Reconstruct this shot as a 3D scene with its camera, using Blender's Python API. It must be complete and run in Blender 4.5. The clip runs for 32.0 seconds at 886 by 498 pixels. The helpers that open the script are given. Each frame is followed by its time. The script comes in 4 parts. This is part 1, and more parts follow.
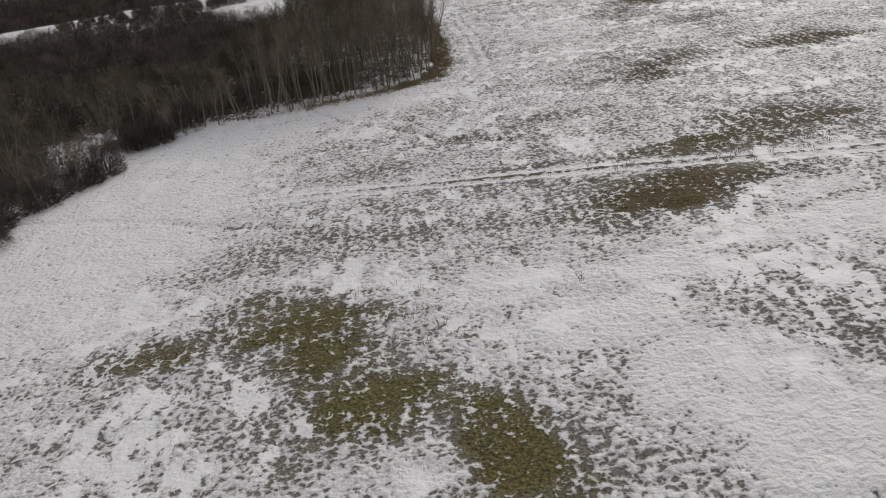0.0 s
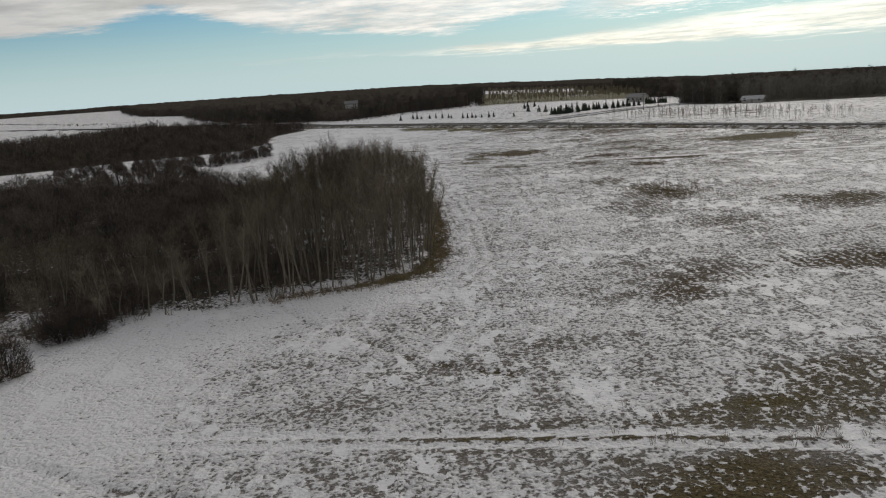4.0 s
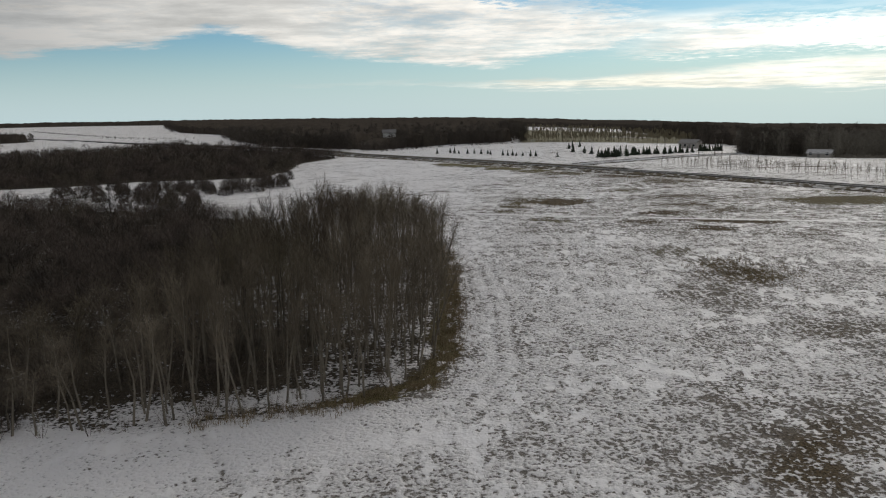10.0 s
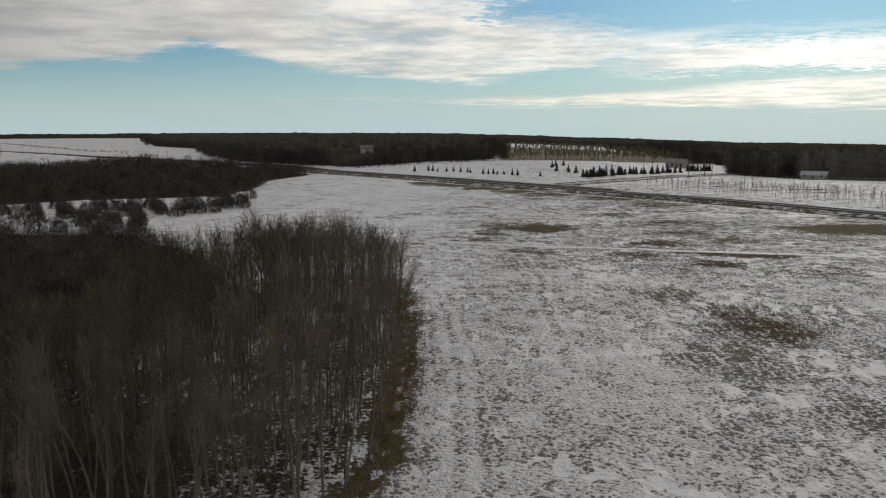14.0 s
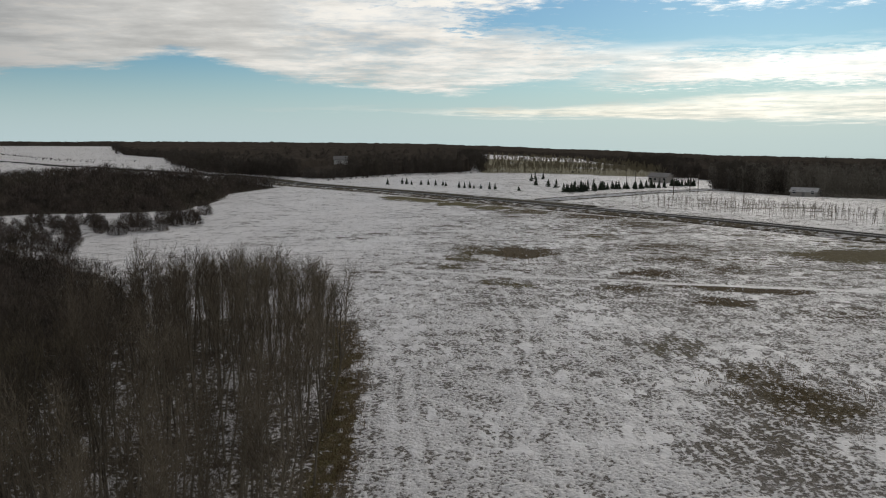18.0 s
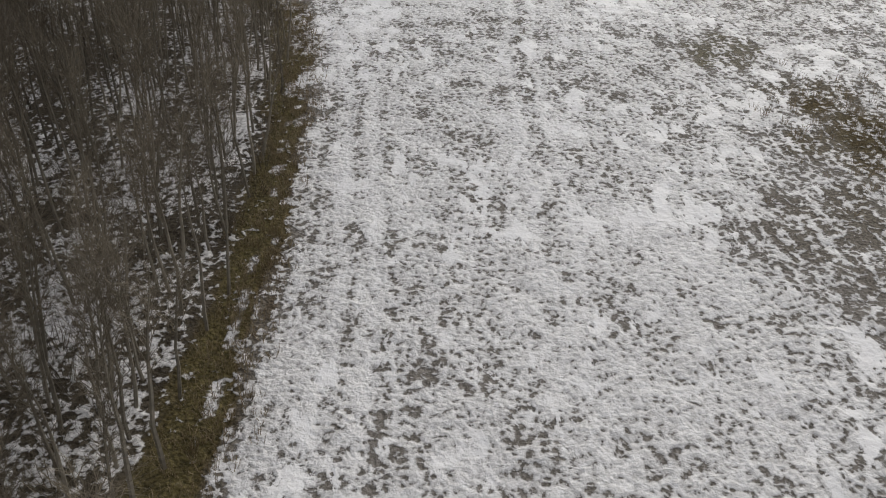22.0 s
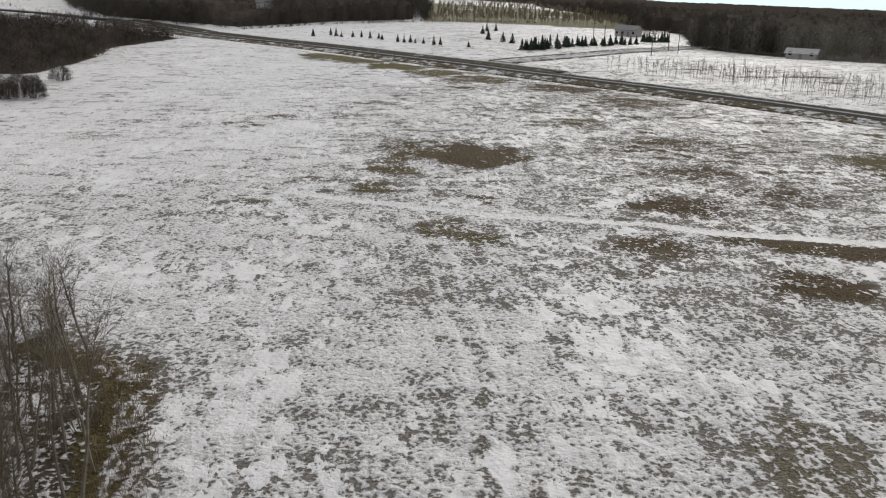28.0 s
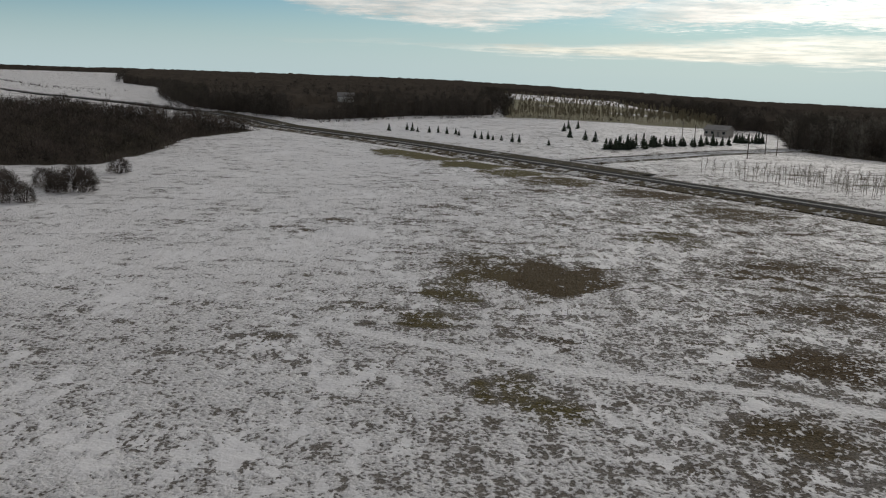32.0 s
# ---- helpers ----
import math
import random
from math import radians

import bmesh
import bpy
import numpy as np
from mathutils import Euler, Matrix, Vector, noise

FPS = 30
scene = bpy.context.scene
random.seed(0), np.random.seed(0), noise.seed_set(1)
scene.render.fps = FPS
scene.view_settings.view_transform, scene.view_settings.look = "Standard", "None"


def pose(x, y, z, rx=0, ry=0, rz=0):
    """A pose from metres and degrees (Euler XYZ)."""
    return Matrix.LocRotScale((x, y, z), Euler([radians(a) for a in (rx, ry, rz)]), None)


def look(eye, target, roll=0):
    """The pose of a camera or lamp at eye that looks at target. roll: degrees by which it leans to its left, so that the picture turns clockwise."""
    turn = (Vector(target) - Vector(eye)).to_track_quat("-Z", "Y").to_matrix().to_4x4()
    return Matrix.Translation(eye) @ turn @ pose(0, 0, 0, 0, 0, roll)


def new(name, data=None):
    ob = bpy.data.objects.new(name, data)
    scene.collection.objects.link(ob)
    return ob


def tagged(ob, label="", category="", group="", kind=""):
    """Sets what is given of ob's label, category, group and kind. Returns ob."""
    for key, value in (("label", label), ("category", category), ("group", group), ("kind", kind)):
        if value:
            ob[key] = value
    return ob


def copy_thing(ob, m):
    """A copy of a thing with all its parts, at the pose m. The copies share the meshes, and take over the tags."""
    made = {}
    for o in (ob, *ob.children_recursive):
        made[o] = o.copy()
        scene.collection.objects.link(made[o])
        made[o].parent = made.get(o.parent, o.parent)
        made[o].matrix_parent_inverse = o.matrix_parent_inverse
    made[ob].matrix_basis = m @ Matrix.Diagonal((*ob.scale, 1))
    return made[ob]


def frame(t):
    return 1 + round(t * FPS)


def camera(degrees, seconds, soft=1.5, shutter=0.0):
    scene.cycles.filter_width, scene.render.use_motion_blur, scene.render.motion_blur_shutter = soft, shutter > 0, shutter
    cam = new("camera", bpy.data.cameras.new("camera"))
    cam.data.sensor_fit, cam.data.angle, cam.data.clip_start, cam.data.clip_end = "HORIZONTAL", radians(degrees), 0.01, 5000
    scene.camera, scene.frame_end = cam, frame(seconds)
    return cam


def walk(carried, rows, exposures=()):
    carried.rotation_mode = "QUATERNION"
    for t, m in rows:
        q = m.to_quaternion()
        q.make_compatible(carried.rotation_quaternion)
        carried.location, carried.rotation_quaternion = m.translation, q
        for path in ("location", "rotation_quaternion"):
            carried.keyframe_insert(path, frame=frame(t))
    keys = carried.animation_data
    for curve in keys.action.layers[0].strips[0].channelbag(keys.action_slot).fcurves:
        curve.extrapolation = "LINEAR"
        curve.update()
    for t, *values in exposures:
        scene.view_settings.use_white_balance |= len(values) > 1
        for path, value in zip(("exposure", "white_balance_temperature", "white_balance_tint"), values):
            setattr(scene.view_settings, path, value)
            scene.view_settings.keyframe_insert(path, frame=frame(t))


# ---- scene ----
cam = camera(56.8, 32.0, soft=1.15)
METRES, EYE, TILT, LEAN, TURN = 135.13, 20.0, 0.0, 0.0, 0.0
ROWS = [
    (0.0, 0.0, 0.0, 0.0, -3.4, -23.24, 7.95),
    (0.5, 0.0025, 0.0141, 0.0004, -5.54, -19.0, 7.46),
    (1.0, 0.0047, 0.0292, 0.0008, -6.64, -16.35, 6.95),
    (1.5, 0.007, 0.0442, 0.0011, -6.43, -15.0, 6.47),
    (2.0, 0.0088, 0.0592, 0.0009, -5.61, -14.1, 6.0),
    (2.5, 0.0103, 0.074, 0.0007, -5.09, -13.53, 5.53),
    (3.0, 0.0121, 0.0885, 0.0007, -2.88, -12.78, 5.11),
    (3.5, 0.0138, 0.1028, 0.0012, -2.01, -12.34, 4.67),
    (5.5, 0.0212, 0.1604, 0.0031, -2.97, -11.42, 3.32),
    (6.0, 0.0226, 0.1753, 0.0037, -1.18, -11.12, 2.98),
    (6.5, 0.0245, 0.1901, 0.004, -0.2, -10.77, 2.69),
    (7.0, 0.0257, 0.2053, 0.0041, -1.46, -10.67, 2.42),
    (7.5, 0.0267, 0.2193, 0.004, -0.02, -10.42, 2.17),
    (8.0, 0.0285, 0.2342, 0.0037, 0.81, -10.12, 1.96),
    (8.5, 0.0301, 0.2495, 0.0039, 3.42, -9.97, 1.71),
    (9.0, 0.0323, 0.265, 0.0037, 2.36, -9.88, 1.54),
    (9.5, 0.0339, 0.2812, 0.0039, 2.11, -9.86, 1.4),
    (10.0, 0.0353, 0.2973, 0.0035, 1.0, -9.78, 1.32),
    (10.5, 0.0374, 0.3135, 0.0034, 1.51, -9.66, 1.21),
    (11.0, 0.039, 0.33, 0.0029, 0.52, -9.53, 1.0),
    (11.5, 0.041, 0.3465, 0.0025, -1.9, -9.54, 1.03),
    (12.0, 0.0425, 0.363, 0.0026, -3.44, -9.48, 1.04),
    (12.5, 0.0445, 0.3798, 0.0028, -2.03, -9.35, 0.94),
    (13.0, 0.0469, 0.3966, 0.0027, -1.58, -9.15, 0.85),
    (13.5, 0.0494, 0.4123, 0.0027, -0.11, -8.88, 0.75),
    (15.5, 0.058, 0.4733, 0.0028, -0.24, -8.41, 0.49),
    (16.0, 0.0607, 0.4886, 0.0027, -0.2, -8.25, 0.43),
    (16.5, 0.0625, 0.5048, 0.0027, -2.27, -8.29, 0.46),
    (17.0, 0.0643, 0.5207, 0.0033, -2.45, -8.26, 0.38),
    (17.5, 0.0664, 0.5365, 0.004, -1.43, -8.12, 0.28),
    (18.0, 0.0686, 0.552, 0.0046, -1.5, -8.01, 0.23),
    (18.5, 0.0698, 0.568, 0.0053, -2.31, -7.98, 0.18),
    (19.0, 0.0714, 0.584, 0.0061, -0.84, -2.14, 0.08),
    (19.5, 0.0729, 0.5985, 0.0056, 2.76, -3.03, -0.2),
    (20.0, 0.0745, 0.6121, 0.005, 2.58, -13.42, -0.38),
    (20.5, 0.0757, 0.6279, 0.0063, -0.11, -25.96, -0.32),
    (21.0, 0.0769, 0.6446, 0.0068, -3.35, -30.78, -0.17),
    (21.5, 0.0786, 0.6612, 0.0076, -2.37, -32.7, -0.41),
    (22.0, 0.0805, 0.6773, 0.0079, -1.63, -33.27, -0.58),
    (22.5, 0.0816, 0.6933, 0.0083, 0.81, -33.6, -0.96),
    (23.0, 0.0837, 0.7088, 0.0089, 1.09, -33.72, -0.96),
    (23.5, 0.0849, 0.7252, 0.009, -0.55, -33.64, -0.86),
    (24.0, 0.0864, 0.7419, 0.0094, -0.62, -24.63, -0.72),
    (24.5, 0.0882, 0.7583, 0.0089, -2.94, -18.1, -0.45),
    (26.5, 0.0925, 0.825, 0.0092, -5.22, -20.48, -0.79),
    (27.0, 0.0942, 0.8409, 0.0091, -4.12, -20.45, -0.97),
    (27.5, 0.0956, 0.8566, 0.0086, -3.62, -20.4, -1.02),
    (28.0, 0.0975, 0.8721, 0.0083, -5.23, -18.57, -0.77),
    (28.5, 0.0992, 0.8877, 0.0077, -6.33, -14.83, -0.67),
    (29.0, 0.101, 0.9034, 0.0072, -5.74, -13.42, -0.76),
    (29.5, 0.1029, 0.9181, 0.0064, -2.82, -12.74, -1.06),
    (30.0, 0.1052, 0.933, 0.0058, -3.63, -12.43, -0.96),
    (30.5, 0.1073, 0.948, 0.0054, -4.08, -12.32, -0.93),
    (31.0, 0.1093, 0.9632, 0.0056, -2.95, -12.37, -1.1),
    (31.5, 0.1114, 0.9782, 0.0056, -2.73, -12.31, -1.09),
    (32.0, 0.1134, 0.9927, 0.006, 0.44, -12.38, -1.41),
]
EXPOSURES = [(0, .7), (1, .7), (2, .57), (3, .31), (6, .06), (7, .03), (8, .1), (9, .2), (11, .08), (13, 0), (16, .05), (18.5, 0), (19, -.2), (20, -.12), (21, .8), (23, .88), (24.5, .8), (28, .82), (28.6, .45), (29.3, .1), (32, .0)]
walk(cam, [(t, pose(0, 0, EYE, TILT, LEAN, TURN) @ pose(METRES * x, METRES * y, METRES * z, 90 + pitch, roll, yaw)) for t, x, y, z, yaw, pitch, roll in ROWS], EXPOSURES)

# ---- sky, sun and exposure ----
SUN_AZ, SUN_EL = 24.0, 24.0
world = bpy.data.worlds.new("sky")
scene.world = world
world.use_nodes = True


def sky_nodes():
    nt = world.node_tree
    nt.nodes.clear()

    def n(kind, **kw):
        node = nt.nodes.new(kind)
        for k, v in kw.items():
            node.inputs[k.replace("_", " ")].default_value = v
        return node

    def link(a, b):
        nt.links.new(a, b)

    def math_(op, a, b=None, clamp=False):
        node = nt.nodes.new("ShaderNodeMath")
        node.operation, node.use_clamp = op, clamp
        for i, v in enumerate((a, b)):
            if v is None:
                continue
            if isinstance(v, (int, float)):
                node.inputs[i].default_value = v
            else:
                link(v, node.inputs[i])
        return node.outputs[0]

    def span(v, a, b, lo=0.0, hi=1.0):
        node = nt.nodes.new("ShaderNodeMapRange")
        node.interpolation_type = "SMOOTHSTEP"
        link(v, node.inputs[0])
        for i, x in enumerate((a, b, lo, hi)):
            node.inputs[i + 1].default_value = x
        return node.outputs[0]

    def noise_(vec, scale, detail, rough):
        node = nt.nodes.new("ShaderNodeTexNoise")
        node.inputs["Scale"].default_value, node.inputs["Detail"].default_value, node.inputs["Roughness"].default_value = scale, detail, rough
        link(vec, node.inputs["Vector"])
        return node.outputs["Fac"]

    def mix(f, a, b):
        node = nt.nodes.new("ShaderNodeMix")
        node.data_type = "RGBA"
        if isinstance(f, float):
            node.inputs[0].default_value = f
        else:
            link(f, node.inputs[0])
        for i, v in ((6, a), (7, b)):
            if isinstance(v, tuple):
                node.inputs[i].default_value = (*v, 1)
            else:
                link(v, node.inputs[i])
        return node.outputs[2]

    def profile(v, points):
        """A smooth line of elevations over azimuths, both in degrees."""
        ramp = nt.nodes.new("ShaderNodeValToRGB")
        ramp.color_ramp.interpolation = "EASE"
        el = ramp.color_ramp.elements
        while len(el) < len(points):
            el.new(0.5)
        for e, (p, q) in zip(el, points):
            e.position, e.color = (p + 45) / 90, (q / 20, q / 20, q / 20, 1)
        link(math_("DIVIDE", math_("ADD", v, 45.0), 90.0), ramp.inputs[0])
        return math_("MULTIPLY", ramp.outputs[0], 20.0)

    coord = nt.nodes.new("ShaderNodeTexCoord")
    sep = nt.nodes.new("ShaderNodeSeparateXYZ")
    link(coord.outputs["Generated"], sep.inputs[0])
    x, y, z = sep.outputs
    az = math_("MULTIPLY", math_("ARCTAN2", x, y), 57.2958)
    el = math_("MULTIPLY", math_("ARCSINE", z), 57.2958)
    sky = nt.nodes.new("ShaderNodeTexSky")
    sky.sky_type, sky.sun_disc = "NISHITA", False
    sky.sun_elevation, sky.sun_rotation = radians(SUN_EL), radians(SUN_AZ)
    sky.air_density, sky.dust_density, sky.ozone_density = 1.0, 0.3, 3.0
    blue = nt.nodes.new("ShaderNodeVectorMath")
    blue.operation = "MULTIPLY"
    link(sky.outputs[0], blue.inputs[0])
    blue.inputs[1].default_value = (0.034, 0.050, 0.060)
    # flat cloud deck: the direction projected on a plane overhead, for grain that shrinks towards the horizon
    deep = math_("ADD", math_("MAXIMUM", z, 0.0), 0.05)
    deck = nt.nodes.new("ShaderNodeCombineXYZ")
    link(math_("DIVIDE", x, deep), deck.inputs[0]), link(math_("DIVIDE", y, deep), deck.inputs[1])
    wide = noise_(deck.outputs[0], 0.35, 3.0, 0.5)
    fine = noise_(deck.outputs[0], 1.3, 9.0, 0.62)
    ripple = noise_(deck.outputs[0], 7.0, 6.0, 0.65)
    flat = nt.nodes.new("ShaderNodeCombineXYZ")
    link(math_("MULTIPLY", az, 0.055), flat.inputs[0]), link(math_("MULTIPLY", el, 0.55), flat.inputs[1])
    drift = noise_(flat.outputs[0], 1.0, 8.0, 0.6)
    wisp = math_("SUBTRACT", math_("ADD", math_("MULTIPLY", drift, 0.65), math_("MULTIPLY", fine, 0.35)), 0.5)
    warp = math_("ADD", math_("ADD", el, math_("MULTIPLY", wisp, 3.4)), math_("MULTIPLY", math_("SUBTRACT", ripple, 0.5), 0.8))
    thin = math_("ADD", el, math_("MULTIPLY", wisp, 3.2))

    def between(v, low, high, soft_low, soft_high):
        return math_("MULTIPLY", span(math_("SUBTRACT", v, low), -soft_low, soft_low), span(math_("SUBTRACT", high, v), -soft_high, soft_high))
    az_w = math_("ADD", math_("ADD", az, math_("MULTIPLY", wisp, 14.0)), math_("MULTIPLY", math_("SUBTRACT", ripple, 0.5), 12.0))
    torn = math_("ADD", warp, math_("MULTIPLY", math_("SUBTRACT", ripple, 0.5), 3.5))
    bank = between(warp, profile(az, ((-45, 3.4), (-30, 3.6), (-21, 4.5), (-16, 5.4), (-8, 3.6), (1, 3.0), (8, 3.4), (14, 4.4), (20, 5.8), (44, 6))),
                   profile(az_w, ((-45, 60), (-17, 60), (-14, 15), (-8, 10.5), (-4, 9.6), (0, 8.7), (6, 6.6), (13, 5.4), (19, 5.6), (44, 5.6))), 0.35, 0.8)
    upper = between(torn, profile(az, ((-45, 18), (-8, 16), (-4, 9.0), (0, 8.2), (4, 8.3), (12, 9.3), (22, 8.5), (44, 8.2))),
                    profile(az_w, ((-45, 60), (-9, 60), (-7, 9.8), (0, 9.8), (4, 10.4), (7, 12.5), (10, 15.5), (14, 22), (20, 40), (44, 60))), 0.8, 1.0)
    mottled = math_("MULTIPLY", span(math_("ADD", ripple, math_("MULTIPLY", fine, 0.6)), 0.72, 0.92), math_("MULTIPLY", span(warp, 8.5, 10.5), span(az, -1.0, -8.0)))
    frayed = math_("ADD", thin, math_("MULTIPLY", math_("SUBTRACT", ripple, 0.5), 3.0))
    streak = math_("MULTIPLY", between(frayed, 3.0, 5.0, 0.5, 0.6), span(az, 8.0, 17.0))
    low_streak = between(thin, profile(az, ((-45, 3.0), (0, 1.6), (5, 1.2), (15, 0.9), (28, 0.8), (44, 0.8))), profile(az, ((-45, 2.0), (0, 1.6), (5, 1.7), (15, 1.95), (24, 2.4), (34, 2.8))), 0.3, 0.25)
    overhead = span(math_("ADD", math_("MULTIPLY", wide, 0.6), math_("MULTIPLY", fine, 0.5)), 0.44, 0.62)
    overhead = math_("MULTIPLY", overhead, span(math_("ADD", el, math_("MULTIPLY", math_("ABSOLUTE", az), 0.35)), 17.0, 24.0))
    cover = math_("MAXIMUM", math_("MAXIMUM", bank, upper), math_("MAXIMUM", mottled, overhead))
    cover = math_("MAXIMUM", cover, math_("MAXIMUM", streak, math_("MULTIPLY", low_streak, 0.9)))
    cover = math_("MULTIPLY", cover, span(math_("ADD", math_("MULTIPLY", fine, 0.6), math_("ADD", math_("MULTIPLY", drift, 0.4), math_("MULTIPLY", ripple, 0.4))), 0.52, 0.80, 0.5, 1.0))
    cover = math_("MAXIMUM", cover, math_("MULTIPLY", bank, span(az, 4.0, -12.0, 0.0, 0.93)))
    # glow of the veiled sun
    sun_dir = Vector((math.sin(radians(SUN_AZ)) * math.cos(radians(SUN_EL)), math.cos(radians(SUN_AZ)) * math.cos(radians(SUN_EL)), math.sin(radians(SUN_EL))))
    dot = nt.nodes.new("ShaderNodeVectorMath")
    dot.operation = "DOT_PRODUCT"
    link(coord.outputs["Generated"], dot.inputs[0])
    dot.inputs[1].default_value = sun_dir
    glow = span(dot.outputs["Value"], 0.90, 1.0)
    white = mix(span(dot.outputs["Value"], 0.45, 0.95), (0.30, 0.30, 0.30), (0.86, 0.83, 0.77))
    white = mix(math_("MULTIPLY", low_streak, 0.8), white, (0.98, 0.93, 0.78))
    white = mix(glow, white, (1.8, 1.7, 1.55))
    shade = span(math_("ADD", math_("MULTIPLY", fine, 0.6), math_("MULTIPLY", wide, 0.5)), 0.40, 0.66, 0.72, 1.12)
    tone = nt.nodes.new("ShaderNodeVectorMath")
    tone.operation = "SCALE"
    link(white, tone.inputs[0]), link(shade, tone.inputs["Scale"])
    haze = mix(span(el, 6.0, -0.5, 0.0, 0.86), blue.outputs[0], (0.48, 0.60, 0.63))
    result = mix(cover, haze, tone.outputs[0])
    ground_side = mix(span(z, -0.02, -0.06), result, (0.30, 0.30, 0.30))
    back = nt.nodes.new("ShaderNodeBackground")
    link(ground_side, back.inputs["Color"])
    back.inputs["Strength"].default_value = 1.0
    out = nt.nodes.new("ShaderNodeOutputWorld")
    link(back.outputs[0], out.inputs["Surface"])


sky_nodes()
sun = new("sun", bpy.data.lights.new("sun", "SUN"))
sun.data.energy, sun.data.angle, sun.data.color = 0.55, radians(14), (1.0, 0.95, 0.86)
sun.matrix_world = look((math.sin(radians(SUN_AZ)) * 100, math.cos(radians(SUN_AZ)) * 100, math.tan(radians(SUN_EL)) * 100), (0, 0, 0))


# ---- materials ----
def material(name, rough=0.8):
    m = bpy.data.materials.new(name)
    m.use_nodes = True
    nt = m.node_tree
    b = nt.nodes["Principled BSDF"]
    b.inputs["Roughness"].default_value = rough
    b.inputs["Specular IOR Level"].default_value = 0.25
    return m, nt, b


def node(nt, kind, **kw):
    nd = nt.nodes.new(kind)
    for k, v in kw.items():
        nd.inputs[k].default_value = v
    return nd


def tex(nt, scale, detail=4.0, rough=0.55, vec=None, distort=0.0):
    nd = node(nt, "ShaderNodeTexNoise", Scale=scale, Detail=detail, Roughness=rough, Distortion=distort)
    if vec is None:
        vec = nt.nodes.new("ShaderNodeTexCoord").outputs["Object"]
    nt.links.new(vec, nd.inputs["Vector"])
    return nd.outputs["Fac"]


def ranged(nt, v, a, b, lo=0.0, hi=1.0):
    nd = nt.nodes.new("ShaderNodeMapRange")
    nt.links.new(v, nd.inputs[0])
    for i, q in enumerate((a, b, lo, hi)):
        if isinstance(q, (int, float)):
            nd.inputs[i + 1].default_value = q
        else:
            nt.links.new(q, nd.inputs[i + 1])
    return nd.outputs[0]


def blend(nt, f, a, b):
    nd = nt.nodes.new("ShaderNodeMix")
    nd.data_type = "RGBA"
    if isinstance(f, (int, float)):
        nd.inputs[0].default_value = f
    else:
        nt.links.new(f, nd.inputs[0])
    for i, v in ((6, a), (7, b)):
        if isinstance(v, tuple):
            nd.inputs[i].default_value = (*v, 1)
        else:
            nt.links.new(v, nd.inputs[i])
    return nd.outputs[2]


def calc(nt, op, a, b, clamp=False):
    nd = nt.nodes.new("ShaderNodeMath")
    nd.operation, nd.use_clamp = op, clamp
    for i, v in enumerate((a, b)):
        if isinstance(v, (int, float)):
            nd.inputs[i].default_value = v
        else:
            nt.links.new(v, nd.inputs[i])
    return nd.outputs[0]


def bump(nt, bsdf, height, strength, distance):
    nd = node(nt, "ShaderNodeBump", Strength=strength, Distance=distance)
    nt.links.new(height, nd.inputs["Height"])
    nt.links.new(nd.outputs[0], bsdf.inputs["Normal"])


def grained(name, dark, light, scale, rough=0.85, by="object", spread=0.35, relief=0.0):
    """A rough surface mottled between two colours, at two scales, each object or loose piece a little different."""
    m, nt, b = material(name, rough)
    f = calc(nt, "ADD", calc(nt, "MULTIPLY", tex(nt, scale, 5.0), 0.6), calc(nt, "MULTIPLY", tex(nt, scale * 0.13, 3.0), 0.4))
    if by == "object":
        r = nt.nodes.new("ShaderNodeObjectInfo").outputs["Random"]
    else:
        r = nt.nodes.new("ShaderNodeNewGeometry").outputs["Random Per Island"]
    f = calc(nt, "ADD", ranged(nt, f, 0.3, 0.7), calc(nt, "MULTIPLY", calc(nt, "SUBTRACT", r, 0.5), spread * 2), True)
    nt.links.new(blend(nt, f, dark, light), b.inputs["Base Color"])
    if relief:
        bump(nt, b, f, 0.5, relief)
    return m


def stand(name, dark, light, olive, rough=0.9):
    """Bare twigs of a whole stand: each twig a little different, and bushes of browner, greyer and more olive kinds."""
    m, nt, b = material(name, rough)
    r = nt.nodes.new("ShaderNodeNewGeometry").outputs["Random Per Island"]
    kind, hue = tex(nt, 0.21, 3.0, 0.6), tex(nt, 0.06, 2.0, 0.5)
    f = calc(nt, "ADD", ranged(nt, kind, 0.36, 0.64), calc(nt, "MULTIPLY", calc(nt, "SUBTRACT", r, 0.5), 0.6), True)
    nt.links.new(blend(nt, ranged(nt, hue, 0.48, 0.66), blend(nt, f, dark, light), blend(nt, f, dark, olive)), b.inputs["Base Color"])
    return m


